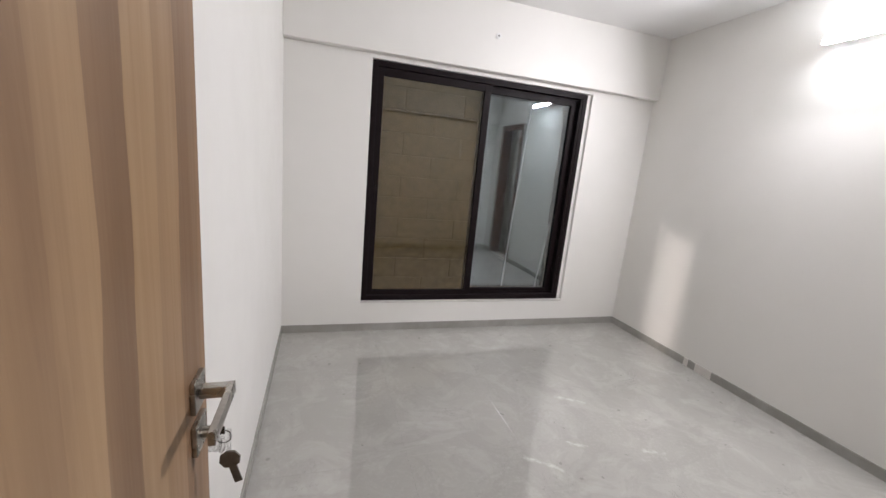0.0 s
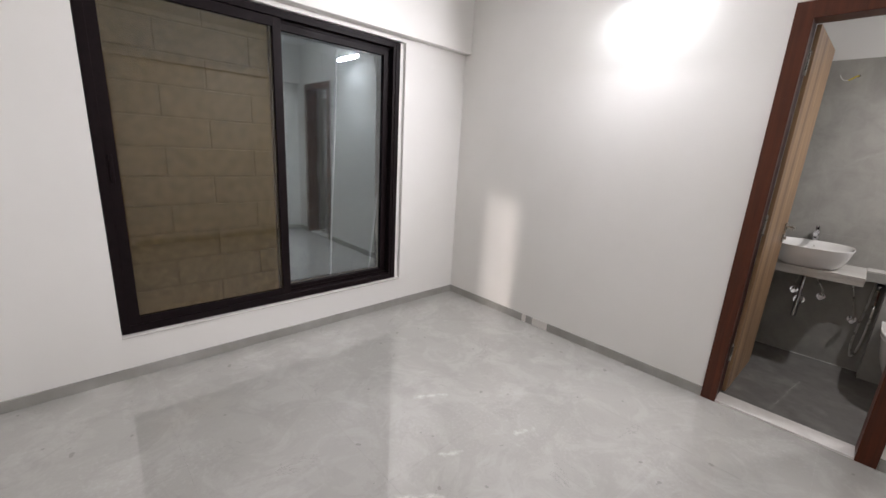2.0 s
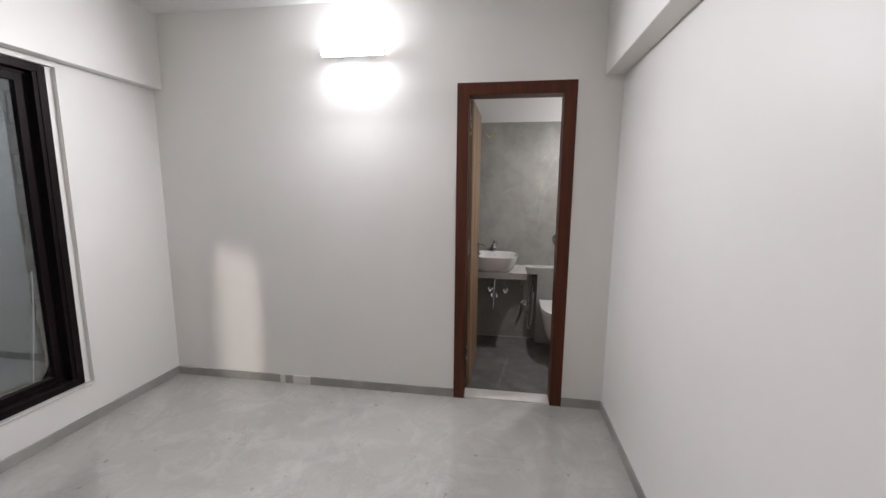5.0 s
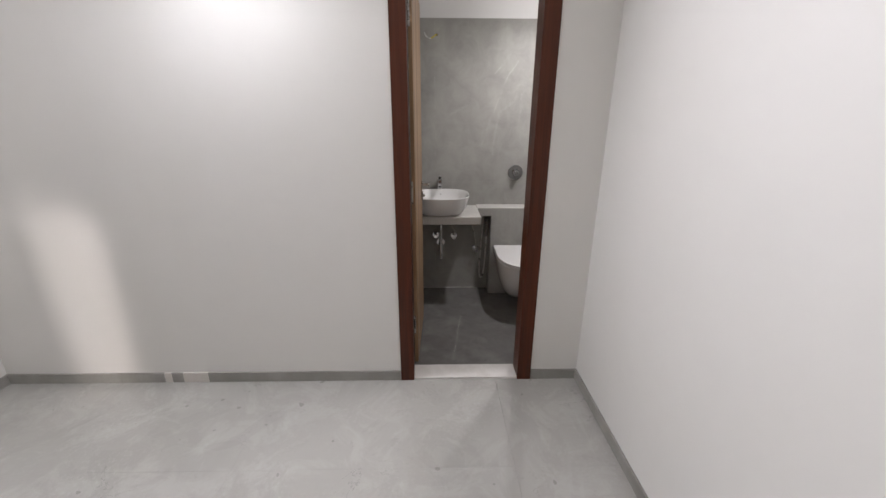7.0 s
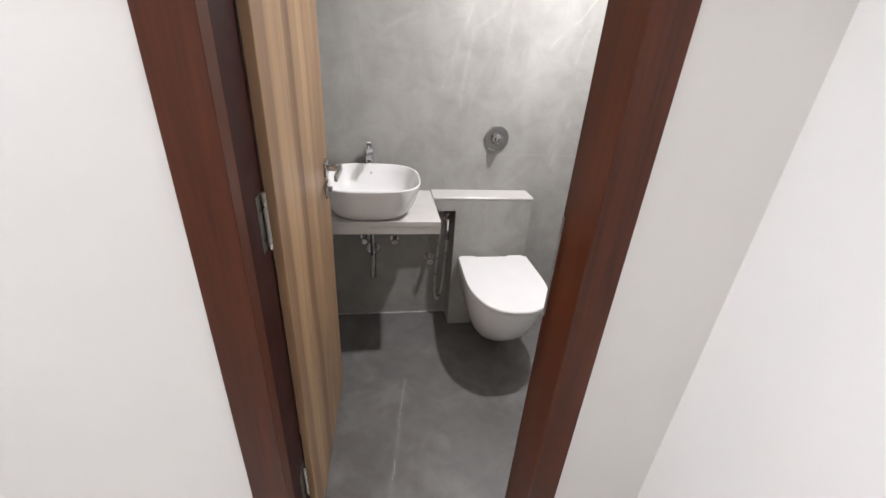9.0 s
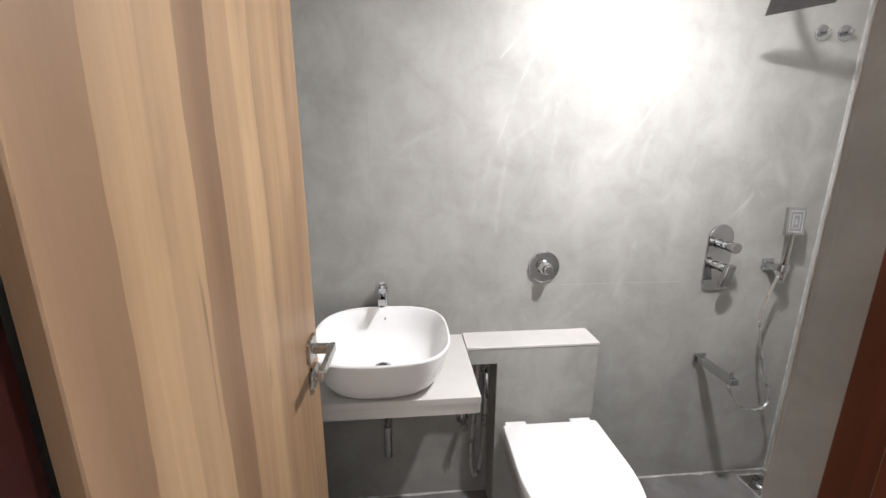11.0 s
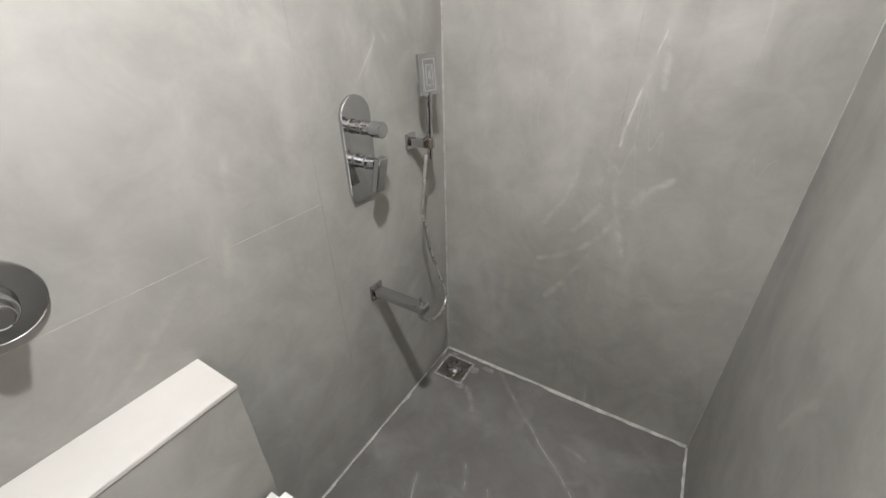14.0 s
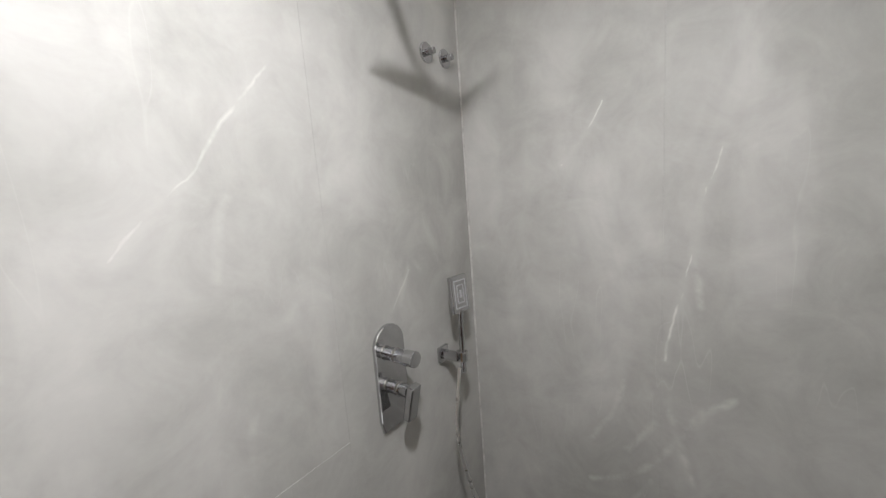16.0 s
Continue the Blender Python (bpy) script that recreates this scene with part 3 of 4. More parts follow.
structure("outer_wall_top", boxes((-4.5, 0.9, 3.36, 3.46, 2.75, 2.8)), M_MORTAR)


# ---- things of the bedroom ----
def window():
    r = root("window_1", (-1.635, 3.2, WIN[2]), "dark brown aluminium sliding window with two closed panes", "window")
    tagged(r, kind="structure")
    x0, x1, z0, z1 = WIN
    y = 3.185
    f = 0.045
    part("reveal_fill", boxes((x1 - 0.032, x1, y + 0.002, 3.355, z0, z1)), M_WALL, r, "white plastered reveal")
    x1 -= 0.028
    part("window_frame", boxes((x0 + 0.004, x0 + f, y, y + 0.095, z0 + 0.012, z1 - 0.004), (x1 - f, x1 - 0.004, y, y + 0.095, z0 + 0.012, z1 - 0.004),
                               (x0 + f, x1 - f, y, y + 0.095, z1 - f, z1 - 0.004), (x0 + f, x1 - f, y, y + 0.095, z0 + 0.012, z0 + f + 0.01), bevel=0.002),
         M_ALU, r, "dark brown outer frame with two tracks")
    part("track_rail", boxes((x0 + f, x1 - f, y + 0.044, y + 0.050, z0 + f + 0.01, z0 + f + 0.026), (x0 + f, x1 - f, y + 0.044, y + 0.050, z1 - f - 0.016, z1 - f),
                             (x1 - f - 0.02, x1 - f, y + 0.006, y + 0.012, z0 + f + 0.01, z1 - f), bevel=0.001), M_ALU, r)
    part("window_sill", boxes((x0, x1 + 0.028, 3.152, 3.355, z0, z0 + 0.011), bevel=0.002), M_SILL, r, "thin pale stone sill")
    for nm, a, b, yy, g in (("sash", x0 + f - 0.006, -1.560, y + 0.004, M_GLASS_L), ("sash", -1.615, x1 - f - 0.022, y + 0.052, M_GLASS_R)):
        s, lo, hi = 0.052, z0 + f + 0.012, z1 - f - 0.004
        w = part(nm, boxes((a, a + s, yy, yy + 0.036, lo, hi), (b - s, b, yy, yy + 0.036, lo, hi), (a + s, b - s, yy, yy + 0.036, lo, lo + s * 0.8),
                           (a + s, b - s, yy, yy + 0.036, hi - s, hi), bevel=0.0015), M_ALU, r, "dark brown sash")
        gl = part("pane", boxes((a + s - 0.003, b - s + 0.003, yy + 0.014, yy + 0.019, lo + s * 0.8 - 0.003, hi - s + 0.003)), g, w,
                  "brown tinted glass pane" if g is M_GLASS_L else "clear glass pane with a torn film behind")
        gl.visible_shadow = g is M_GLASS_L
    part("sash_latch", boxes((x0 + f + 0.010, x0 + f + 0.026, y - 0.008, y + 0.004, 1.08, 1.22), bevel=0.003, seg=2), M_ALU, r, "slim dark latch")
    return r


def film():
    """A loose sheet of dusty plastic against the outer side of the right-hand glass."""
    rnd = random.Random(4)
    bm = bmesh.new()
    z0, z1, nz, nx = 0.34, 1.985, 60, 16
    rows = []
    for i in range(nz + 1):
        z = z0 + (z1 - z0) * i / nz
        edge = -0.800 + 0.012 * math.sin(z * 3.1 + 0.6) + 0.004 * math.sin(z * 17) + 0.003 * rnd.uniform(-1, 1)
        if z > 1.80:
            edge -= 0.25 * (z - 1.80)
        row = []
        for j in range(nx + 1):
            x = -1.60 + (edge + 1.60) * j / nx
            row.append(bm.verts.new((x, 3.285, z)))
        rows.append(row)
    for a, b in zip(rows, rows[1:]):
        for j in range(nx):
            bm.faces.new((a[j], a[j + 1], b[j + 1], b[j]))
    ob = part("plastic_film", bm, M_FILM, None, "", smooth=True)
    return tagged(ob, "dusty grey-blue plastic film behind the window glass, torn edge", "film")


def film_cord(pts):
    ob = part("cord", add_tube(bmesh.new(), pts, 0.0030, 6), M_PLASTIC)
    return tagged(ob, "thin pale cord hanging behind the window glass", "cord", "cords behind the window")


def batten():
    r = root("batten_light", (0.0, 1.635, 2.275), "short lit white LED batten lamp on two wall arms", "lamp")
    y0, y1, z = 1.435, 1.835, 2.275
    part("back_channel", boxes((-0.104, -0.086, y0, y1, z - 0.015, z + 0.015), bevel=0.002), M_PLASTIC, r)
    bm = bmesh.new()
    rings = []
    for y in (y0 + 0.003, y1 - 0.003):
        rings.append([(-0.104 - 0.024 * math.sin(math.pi * j / 12), y, z + 0.016 * math.cos(math.pi * j / 12)) for j in range(13)])
    loft(bm, rings)
    part("diffuser", bm, M_TUBE, r, "glowing opal diffuser")
    for y in (y0 - 0.003, y1 - 0.003):
        part("end_cap", boxes((-0.129, -0.086, y, y + 0.006, z - 0.018, z + 0.018), bevel=0.002), M_PLASTIC, r)
    for y in (y0 + 0.08, y1 - 0.10):
        part("arm", boxes((-0.086, 0.0, y, y + 0.020, z - 0.003, z + 0.009), bevel=0.001), M_PLASTIC, r, "short white bracket arm")
    return r


def fan_hook():
    r = root("wall_screw_plate", (-1.593, 3.09, 2.37), "small white round wall cap with a screw", "wall fitting")
    part("cap", add_cyl(bmesh.new(), (-1.593, 3.09, 2.37), (-1.593, 3.082, 2.37), 0.022, n=24, bevel=0.002), M_PLASTIC, r)
    part("screw", add_cyl(bmesh.new(), (-1.593, 3.082, 2.37), (-1.593, 3.077, 2.37), 0.006, n=10), M_DARK, r)


def lever(parent, at, out, along, mat):
    """A squared lever on a small rose. out: away from the leaf; along: where the lever points."""
    o, a, p = Vector(out), Vector(along), Vector(at)
    up = Vector((0, 0, 1))

    def blk(c, so, sa, su, bev=0.0015):
        bm = boxes((-so / 2, so / 2, -sa / 2, sa / 2, -su / 2, su / 2), bevel=bev, seg=2)
        m = Matrix(((o.x, a.x, up.x, 0), (o.y, a.y, up.y, 0), (o.z, a.z, up.z, 0), (0, 0, 0, 1)))
        bmesh.ops.transform(bm, matrix=Matrix.Translation(c) @ m, verts=bm.verts)
        return bm
    h = part("lever_handle", blk(p + o * 0.004, 0.008, 0.052, 0.052), mat, parent, "brushed nickel square rose with a flat lever")
    part("neck", blk(p + o * 0.028, 0.044, 0.018, 0.018), mat, h)
    part("grip", blk(p + o * 0.050 + a * 0.055, 0.010, 0.128, 0.020), mat, h)
    q = p - up * 0.072
    part("lock_rose", blk(q + o * 0.004, 0.008, 0.052, 0.052), mat, parent, "brushed nickel lock rose")
    part("lock_cylinder", add_cyl(bmesh.new(), q + o * 0.008, q + o * 0.020, 0.009, n=16), mat, parent)


def entrance_door():
    """Oak leaf, held open beside the west wall."""
    r = root("door_1", (-3.0, 0.0, 0.0), "open light oak entrance door folded back along the white wall", "door")
    tagged(r, kind="structure")
    part("door_leaf", boxes((-3.044, -3.008, -0.09, 0.765, 0.006, 2.05), bevel=0.0015), M_OAK, r, "light oak laminate door leaf")
    lever(r, (-3.008, 0.705, 1.012), (1, 0, 0), (0, -1, 0), M_STEEL)
    part("lock_plate", boxes((-3.038, -3.014, 0.7645, 0.767, 0.88, 1.08), bevel=0.0005), M_STEEL, r)
    for x0, x1, z0, z1 in ((-3.10, -3.038, 0.0, 2.12), (-2.22, -2.158, 0.0, 2.12), (-3.038, -2.22, 2.052, 2.12)):
        part("door_jamb", boxes((x0, x1, -0.152, 0.008, z0, z1), bevel=0.002), M_FRAME, r, "polished red-brown jamb")
    return r


def keys():
    y, z = 0.705, 0.940
    r = root("key_bunch", (-2.985, y, z - 0.07), "small steel keys with a clear plastic tag in the door lock", "keys")
    part("key", boxes((-2.992, -2.968, y - 0.001, y + 0.001, z - 0.007, z + 0.007), bevel=0.0006), M_CHROME, r, "steel key in the lock")
    part("key_ring", add_tube(bmesh.new(), [(-2.970 + 0.011 * math.cos(t), y, z - 0.012 + 0.011 * math.sin(t)) for t in [i * math.pi / 5 for i in range(11)]], 0.0010, 6), M_CHROME, r)
    # a crumpled sleeve: folded strips of clear plastic
    rnd = random.Random(21)
    bm = bmesh.new()
    prev = None
    for i in range(8):
        x = -2.990 + i * 0.0046
        d = (0.004 if i % 2 else -0.003) + rnd.uniform(-0.001, 0.001)
        lo, hi = z - 0.030 + rnd.uniform(-0.004, 0.004), z + 0.008 + rnd.uniform(-0.004, 0.004)
        col = [bm.verts.new((x, y - 0.010 + d, hi)), bm.verts.new((x + 0.001, y - 0.008 - d, (lo + hi) / 2)), bm.verts.new((x, y - 0.010 + d, lo))]
        if prev:
            bm.faces.new((prev[0], prev[1], col[1], col[0]))
            bm.faces.new((prev[1], prev[2], col[2], col[1]))
        prev = col
    bmesh.ops.solidify(bm, geom=bm.faces[:], thickness=0.0006)
    part("tag", bm, M_TAG, r, "crumpled clear plastic tag")
    bm = bmesh.new()
    add_cyl(bm, (-2.966, y - 0.002, z - 0.056), (-2.966, y + 0.002, z - 0.056), 0.0165, n=8, bevel=0.001)
    add_box(bm, -2.972, -2.960, y - 0.0015, y + 0.0015, z - 0.102, z - 0.062, bevel=0.0006)
    bmesh.ops.rotate(bm, cent=(-2.968, y, z - 0.04), matrix=Matrix.Rotation(radians(-16), 3, "Y"), verts=bm.verts)
    part("hanging_key", bm, M_RUST, r, "dark worn key")
    return r


# ---- bathroom door ----
def bathroom_door():
    r = root("door_2", (0.05, 0.63, 0.0), "light oak bathroom door, open inwards, in a red-brown frame", "door")
    tagged(r, kind="structure")
    # jambs with a rebate for the leaf
    part("door_jamb", boxes((-0.012, 0.030, 0.917, D1, 0.0, DH), bevel=0.0015), M_FRAME, r, "polished red-brown jamb on the hinge side")
    part("rebate", boxes((0.030, 0.152, 0.921, D1, 0.0, DH), bevel=0.0015), M_RED, r, "dark red rebate with the hinges")
    part("door_jamb", boxes((-0.012, 0.105, D0, 0.337, 0.0, DH), (0.105, 0.150, D0, 0.318, 0.0, DH), bevel=0.0015), M_FRAME, r, "polished red-brown jamb on the lock side")
    part("door_head", boxes((-0.012, 0.105, 0.337, 0.920, 2.025, DH), (0.105, 0.150, 0.318, 0.950, 2.045, DH), bevel=0.0015), M_FRAME, r, "polished red-brown head")
    # spilt cement along the bathroom edge of the lock-side jamb
    bm = bmesh.new()
    e = [(0.1485, 1.045), (0.131, 1.043), (0.119, 1.038), (0.121, 1.012), (0.132, 0.998), (0.124, 0.975), (0.122, 0.938), (0.135, 0.914), (0.125, 0.875), (0.126, 0.830), (0.141, 0.790), (0.1485, 0.780)]
    f0, f1 = [[bm.verts.new((x, yy, z)) for x, z in e] for yy in (0.317, 0.3195)]
    bm.faces.new(f1)
    for i in range(len(e)):
        j = (i + 1) % len(e)
        bm.faces.new((f0[i], f0[j], f1[j], f1[i]))
    bmesh.ops.recalc_face_normals(bm, faces=bm.faces)
    part("cement_smear", bm, M_EDGE, r, "dried grey cement smear on the jamb edge")
    leaf = part("door_leaf", boxes((-0.006, 0.612, 0.0, 0.020, 0.008, 2.035), bevel=0.0015), M_OAK, r, "light oak laminate door leaf")
    leaf.matrix_world = pose(0.160, 0.900, 0.0, 0, 0, LEAF)
    ax = Vector((math.cos(radians(LEAF)), math.sin(radians(LEAF)), 0))
    out = Vector((ax.y, -ax.x, 0))
    lever(r, Vector((0.160, 0.900, 0.985)) + ax * 0.553, out, -ax, M_STEEL)
    lever(r, Vector((0.160, 0.900, 0.985)) + ax * 0.553 - out * 0.032, -out, -ax, M_STEEL)
    for z in (0.22, 0.985, 1.80):
        h = part("hinge", boxes((0.098, 0.154, 0.9190, 0.9212, z, z + 0.110), bevel=0.0005), M_RUST, r, "dull steel butt hinge")
        part("pin", add_cyl(bmesh.new(), (0.126, 0.914, z - 0.002), (0.126, 0.914, z + 0.112), 0.0045, n=12, bevel=0.001), M_STEEL, h)
        part("screw", boxes((0.110, 0.116, 0.9180, 0.9191, z + 0.02, z + 0.026), (0.110, 0.116, 0.9180, 0.9191, z + 0.08, z + 0.086)), M_DARK, h)
    return r


# ---- bathroom things ----
def counter():
    r = root("vanity_counter", (1.1, 0.75, 0.667), "pale quartz wash counter fixed to grey stone walls", "counter")
    part("worktop", boxes((0.894, BE, 0.462, BN, 0.696, 0.718), bevel=0.0015), M_COUNTER, r, "pale quartz top")
    part("apron", boxes((0.896, 0.916, 0.464, BN, 0.662, 0.696), (0.916, BE, 0.464, 0.484, 0.662, 0.696), bevel=0.001), M_COUNTER, r, "pale quartz front edge")
    return r


def cistern_box():
    r = root("cistern_box", (1.24, 0.15, BF), "boxed-in cistern in grey stone with a pale quartz ledge", "cistern box")
    part("box_front", boxes((1.180, 1.190, -0.036, 0.348, BF, 0.713), bevel=0.0008), M_TILE, r, "grey stone front slab")
    part("box_side", boxes((1.190, BE, -0.036, -0.026, BF, 0.713), bevel=0.0008), M_TILE, r)
    part("box_side", boxes((1.190, BE, 0.338, 0.348, BF, 0.66), bevel=0.0008), M_TILE, r)
    part("bridge", boxes((1.180, 1.190, 0.348, 0.463, 0.655, 0.713), bevel=0.0006), M_TILE, r, "grey stone strip over the niche")
    part("ledge", boxes((1.178, BE, -0.038, 0.461, 0.714, 0.724), bevel=0.0015), M_COUNTER, r, "pale quartz ledge")
    return r


def basin():
    r = root("washbasin", (1.05, 0.752, 0.718), "rounded square white ceramic washbasin on a pale quartz counter", "washbasin")
    cx, cy = 1.052, 0.752
    prof = [(0.140, 0.7185), (0.150, 0.7215), (0.170, 0.742), (0.189, 0.775), (0.202, 0.815), (0.209, 0.845), (0.2115, 0.856), (0.2095, 0.860), (0.2045, 0.859), (0.200, 0.850),
            (0.193, 0.825), (0.182, 0.79), (0.158, 0.755), (0.115, 0.741), (0.045, 0.7365), (0.022, 0.736)]
    bm = loft(bmesh.new(), [oval(cx, cy, a, a, z, 2.9 if a > 0.1 else 2.2, 64) for a, z in prof])
    part("bowl", bm, M_CERAMIC, r, smooth=True)
    d = part("waste_fitting", add_cyl(bmesh.new(), (cx, cy, 0.7355), (cx, cy, 0.741), 0.026, n=32, bevel=0.002), M_CHROME, r, "chrome waste fitting")
    part("strainer", add_cyl(bmesh.new(), (cx, cy, 0.741), (cx, cy, 0.7435), 0.015, n=24), M_DARK, d)
    part("overflow", add_cyl(bmesh.new(), (cx + 0.196, cy, 0.822), (cx + 0.1875, cy, 0.820), 0.004, n=12), M_STEEL, r)
    return r


def tap():
    r = root("basin_tap", (1.272, 0.758, 0.718), "square chrome basin mixer standing on the quartz counter", "tap")
    part("column", boxes((1.268, 1.299, 0.7425, 0.7735, 0.718, 0.925), bevel=0.002, seg=2), M_CHROME, r)
    part("spout", boxes((1.184, 1.270, 0.745, 0.771, 0.893, 0.915), bevel=0.002, seg=2), M_CHROME, r)
    part("aerator", add_cyl(bmesh.new(), (1.196, 0.758, 0.885), (1.196, 0.758, 0.895), 0.009, n=16), M_DARK, r)
    bm = boxes((-0.075, 0.018, -0.011, 0.011, 0.0, 0.007), bevel=0.0015, seg=2)
    bmesh.ops.transform(bm, matrix=pose(1.283, 0.758, 0.932, 0, 24, 0), verts=bm.verts)
    part("lever", bm, M_CHROME, r)
    part("cartridge", add_cyl(bmesh.new(), (1.283, 0.758, 0.925), (1.283, 0.758, 0.936), 0.013, n=20), M_CHROME, r)
    return r


def bottle_trap():
    r = root("bottle_trap", (1.12, 0.757, 0.50), "chrome bottle trap under the basin, joined to the wall", "waste pipe")
    x = 1.16
    part("tailpipe", add_cyl(bmesh.new(), (x, 0.750, 0.43), (x, 0.750, 0.698), 0.011, n=20), M_CHROME, r)
    part("bottle", add_cyl(bmesh.new(), (x, 0.750, 0.305), (x, 0.750, 0.435), 0.016, n=24, bevel=0.004), M_CHROME, r)
    part("outlet_pipe", add_cyl(bmesh.new(), (x, 0.750, 0.40), (BE, 0.750, 0.40), 0.013, n=20), M_CHROME, r)
    part("wall_flange", add_cyl(bmesh.new(), (BE - 0.006, 0.750, 0.40), (BE, 0.750, 0.40), 0.034, n=24), M_CHROME, r)
    return r


def angle_valve(y, z, ylink, label):
    r = root("angle_valve", (BE, y, z), label, "valve", "angle valves under the counter")
    part("flange", add_cyl(bmesh.new(), (BE - 0.005, y, z), (BE, y, z), 0.025, n=24), M_CHROME, r)
    part("body", add_cyl(bmesh.new(), (BE - 0.045, y, z), (BE - 0.005, y, z), 0.011, n=16), M_CHROME, r)
    part("knob", add_cyl(bmesh.new(), (BE - 0.070, y, z), (BE - 0.044, y, z), 0.016, 0.014, 16, 0.002), M_CHROME, r)
    part("hose", add_tube(bmesh.new(), [(BE - 0.03, y, z + 0.008), (BE - 0.032, y, z + 0.05), (BE - 0.04, (y + ylink) / 2, z + (0.69 - z) * 0.45), (BE - 0.045, ylink, z + (0.69 - z) * 0.75), (BE - 0.04, ylink, 0.697)], 0.005, 8),
         M_STEEL, r, "braided steel hose")
    return r


def wc():
    r = root("toilet", (1.18, 0.146, 0.06), "white wall-hung toilet with a closed lid, fixed to the cistern box", "toilet")

    def outline(front, hw, z, back=1.180, n=40, square=0.0):
        """U shape: straight at the wall, rounded at the front."""
        pts = []
        mid = front + (back - front) * 0.56
        for i in range(n + 1):
            t = math.pi * i / n
            c, s = math.cos(t), math.sin(t)
            pts.append((mid - (mid - front) * abs(s) ** 0.92, 0.146 + hw * math.copysign(abs(c) ** 0.86, c), z))
        k = 8
        return [(back, 0.146 + hw * 0.97, z)] + [(back + (mid - back) * i / k, 0.146 + hw * (0.97 + 0.03 * i / k), z) for i in range(1, k)] + pts + \
               [(mid + (back - mid) * i / k, 0.146 - hw * (1 - 0.03 * i / k), z) for i in range(1, k)] + [(back, 0.146 - hw * 0.97, z)]
    lv = [(0.93, 0.085, 0.068), (0.90, 0.100, 0.075), (0.855, 0.115, 0.11), (0.79, 0.135, 0.165), (0.725, 0.155, 0.235), (0.685, 0.170, 0.31), (0.668, 0.178, 0.365), (0.668, 0.178, 0.383)]
    part("bowl", loft(bmesh.new(), [outline(f, h, z) for f, h, z in lv]), M_CERAMIC, r, "white ceramic bowl", smooth=True)
    lv = [(0.664, 0.180, 0.386), (0.660, 0.183, 0.390), (0.660, 0.183, 0.398), (0.663, 0.181, 0.401)]
    part("seat", loft(bmesh.new(), [outline(f, h, z, 1.135) for f, h, z in lv]), M_PLASTIC, r, "white seat ring", smooth=True)
    lv = [(0.662, 0.182, 0.4025), (0.656, 0.186, 0.406), (0.656, 0.186, 0.417), (0.660, 0.183, 0.4215), (0.672, 0.175, 0.423)]
    part("lid", loft(bmesh.new(), [outline(f, h, z, 1.140) for f, h, z in lv]), M_CERAMIC, r, "closed flat white lid", smooth=True)
    for y in (-0.02, 0.232):
        part("lid_hinge", boxes((1.140, 1.172, y, y + 0.08, 0.384, 0.414), bevel=0.004, seg=2), M_CERAMIC, r)
    return r


def flush_knob():
    r = root("flush_valve", (BE, 0.152, 0.985), "round chrome flush plate with a domed knob on grey stone", "flush valve")
    y, z = 0.152, 0.985
    part("plate", add_cyl(bmesh.new(), (BE - 0.010, y, z), (BE, y, z), 0.060, n=48, bevel=0.003), M_CHROME, r)
    bm = loft(bmesh.new(), [[(BE - d, y + q * math.cos(2 * math.pi * i / 40), z + q * math.sin(2 * math.pi * i / 40)) for i in range(40)]
                            for d, q in ((0.009, 0.029), (0.016, 0.0285), (0.018, 0.0270), (0.030, 0.0262), (0.032, 0.0248), (0.042, 0.0238), (0.045, 0.0215))])
    part("knob", bm, M_CHROME, r, "stepped chrome knob", smooth=True)
    part("button", add_cyl(bmesh.new(), (BE - 0.060, y, z), (BE - 0.044, y, z), 0.0165, 0.019, 28, 0.003), M_CHROME, r, "domed chrome button")
    return r


def mixer():
    r = root("shower_mixer", (BE, -0.555, 0.872), "round-topped chrome shower mixer plate with two levers on grey stone", "shower mixer")
    y, z0, z1, w = -0.553, 0.872, 1.138, 0.052
    pts = [(y + w * 0.86, z0), (y + w, z0 + 0.03)]
    pts += [(y + w * math.cos(math.pi * i / 20), z1 - w + w * math.sin(math.pi * i / 20)) for i in range(21)]
    pts += [(y - w, z0 + 0.03), (y - w * 0.86, z0)]
    bm = loft(bmesh.new(), [[(BE, a, b) for a, b in pts], [(BE - 0.007, a, b) for a, b in pts], [(BE - 0.009, y + (a - y) * 0.96, (z0 + z1) / 2 + (b - (z0 + z1) / 2) * 0.985) for a, b in pts]])
    part("plate", bm, M_CHROME, r)
    for i, z in enumerate((1.062, 0.975)):
        b = part("spindle", add_cyl(bmesh.new(), (BE - 0.058, y, z), (BE - 0.008, y, z), 0.0165, n=28, bevel=0.001), M_CHROME, r)
        part("collar", add_cyl(bmesh.new(), (BE - 0.030, y, z), (BE - 0.024, y, z), 0.0180, n=28), M_STEEL, b)
        if i == 0:
            part("knob", add_cyl(bmesh.new(), (BE - 0.088, y, z), (BE - 0.056, y, z), 0.0195, n=28, bevel=0.002), M_CHROME, b)
        else:
            bm = boxes((-0.010, 0.010, -0.017, 0.017, -0.075, 0.019), bevel=0.003, seg=2)
            bmesh.ops.transform(bm, matrix=pose(BE - 0.070, y, z, 0, -14, 0), verts=bm.verts)
            part("lever", bm, M_CHROME, b, "flat chrome lever pointing down")
    return r


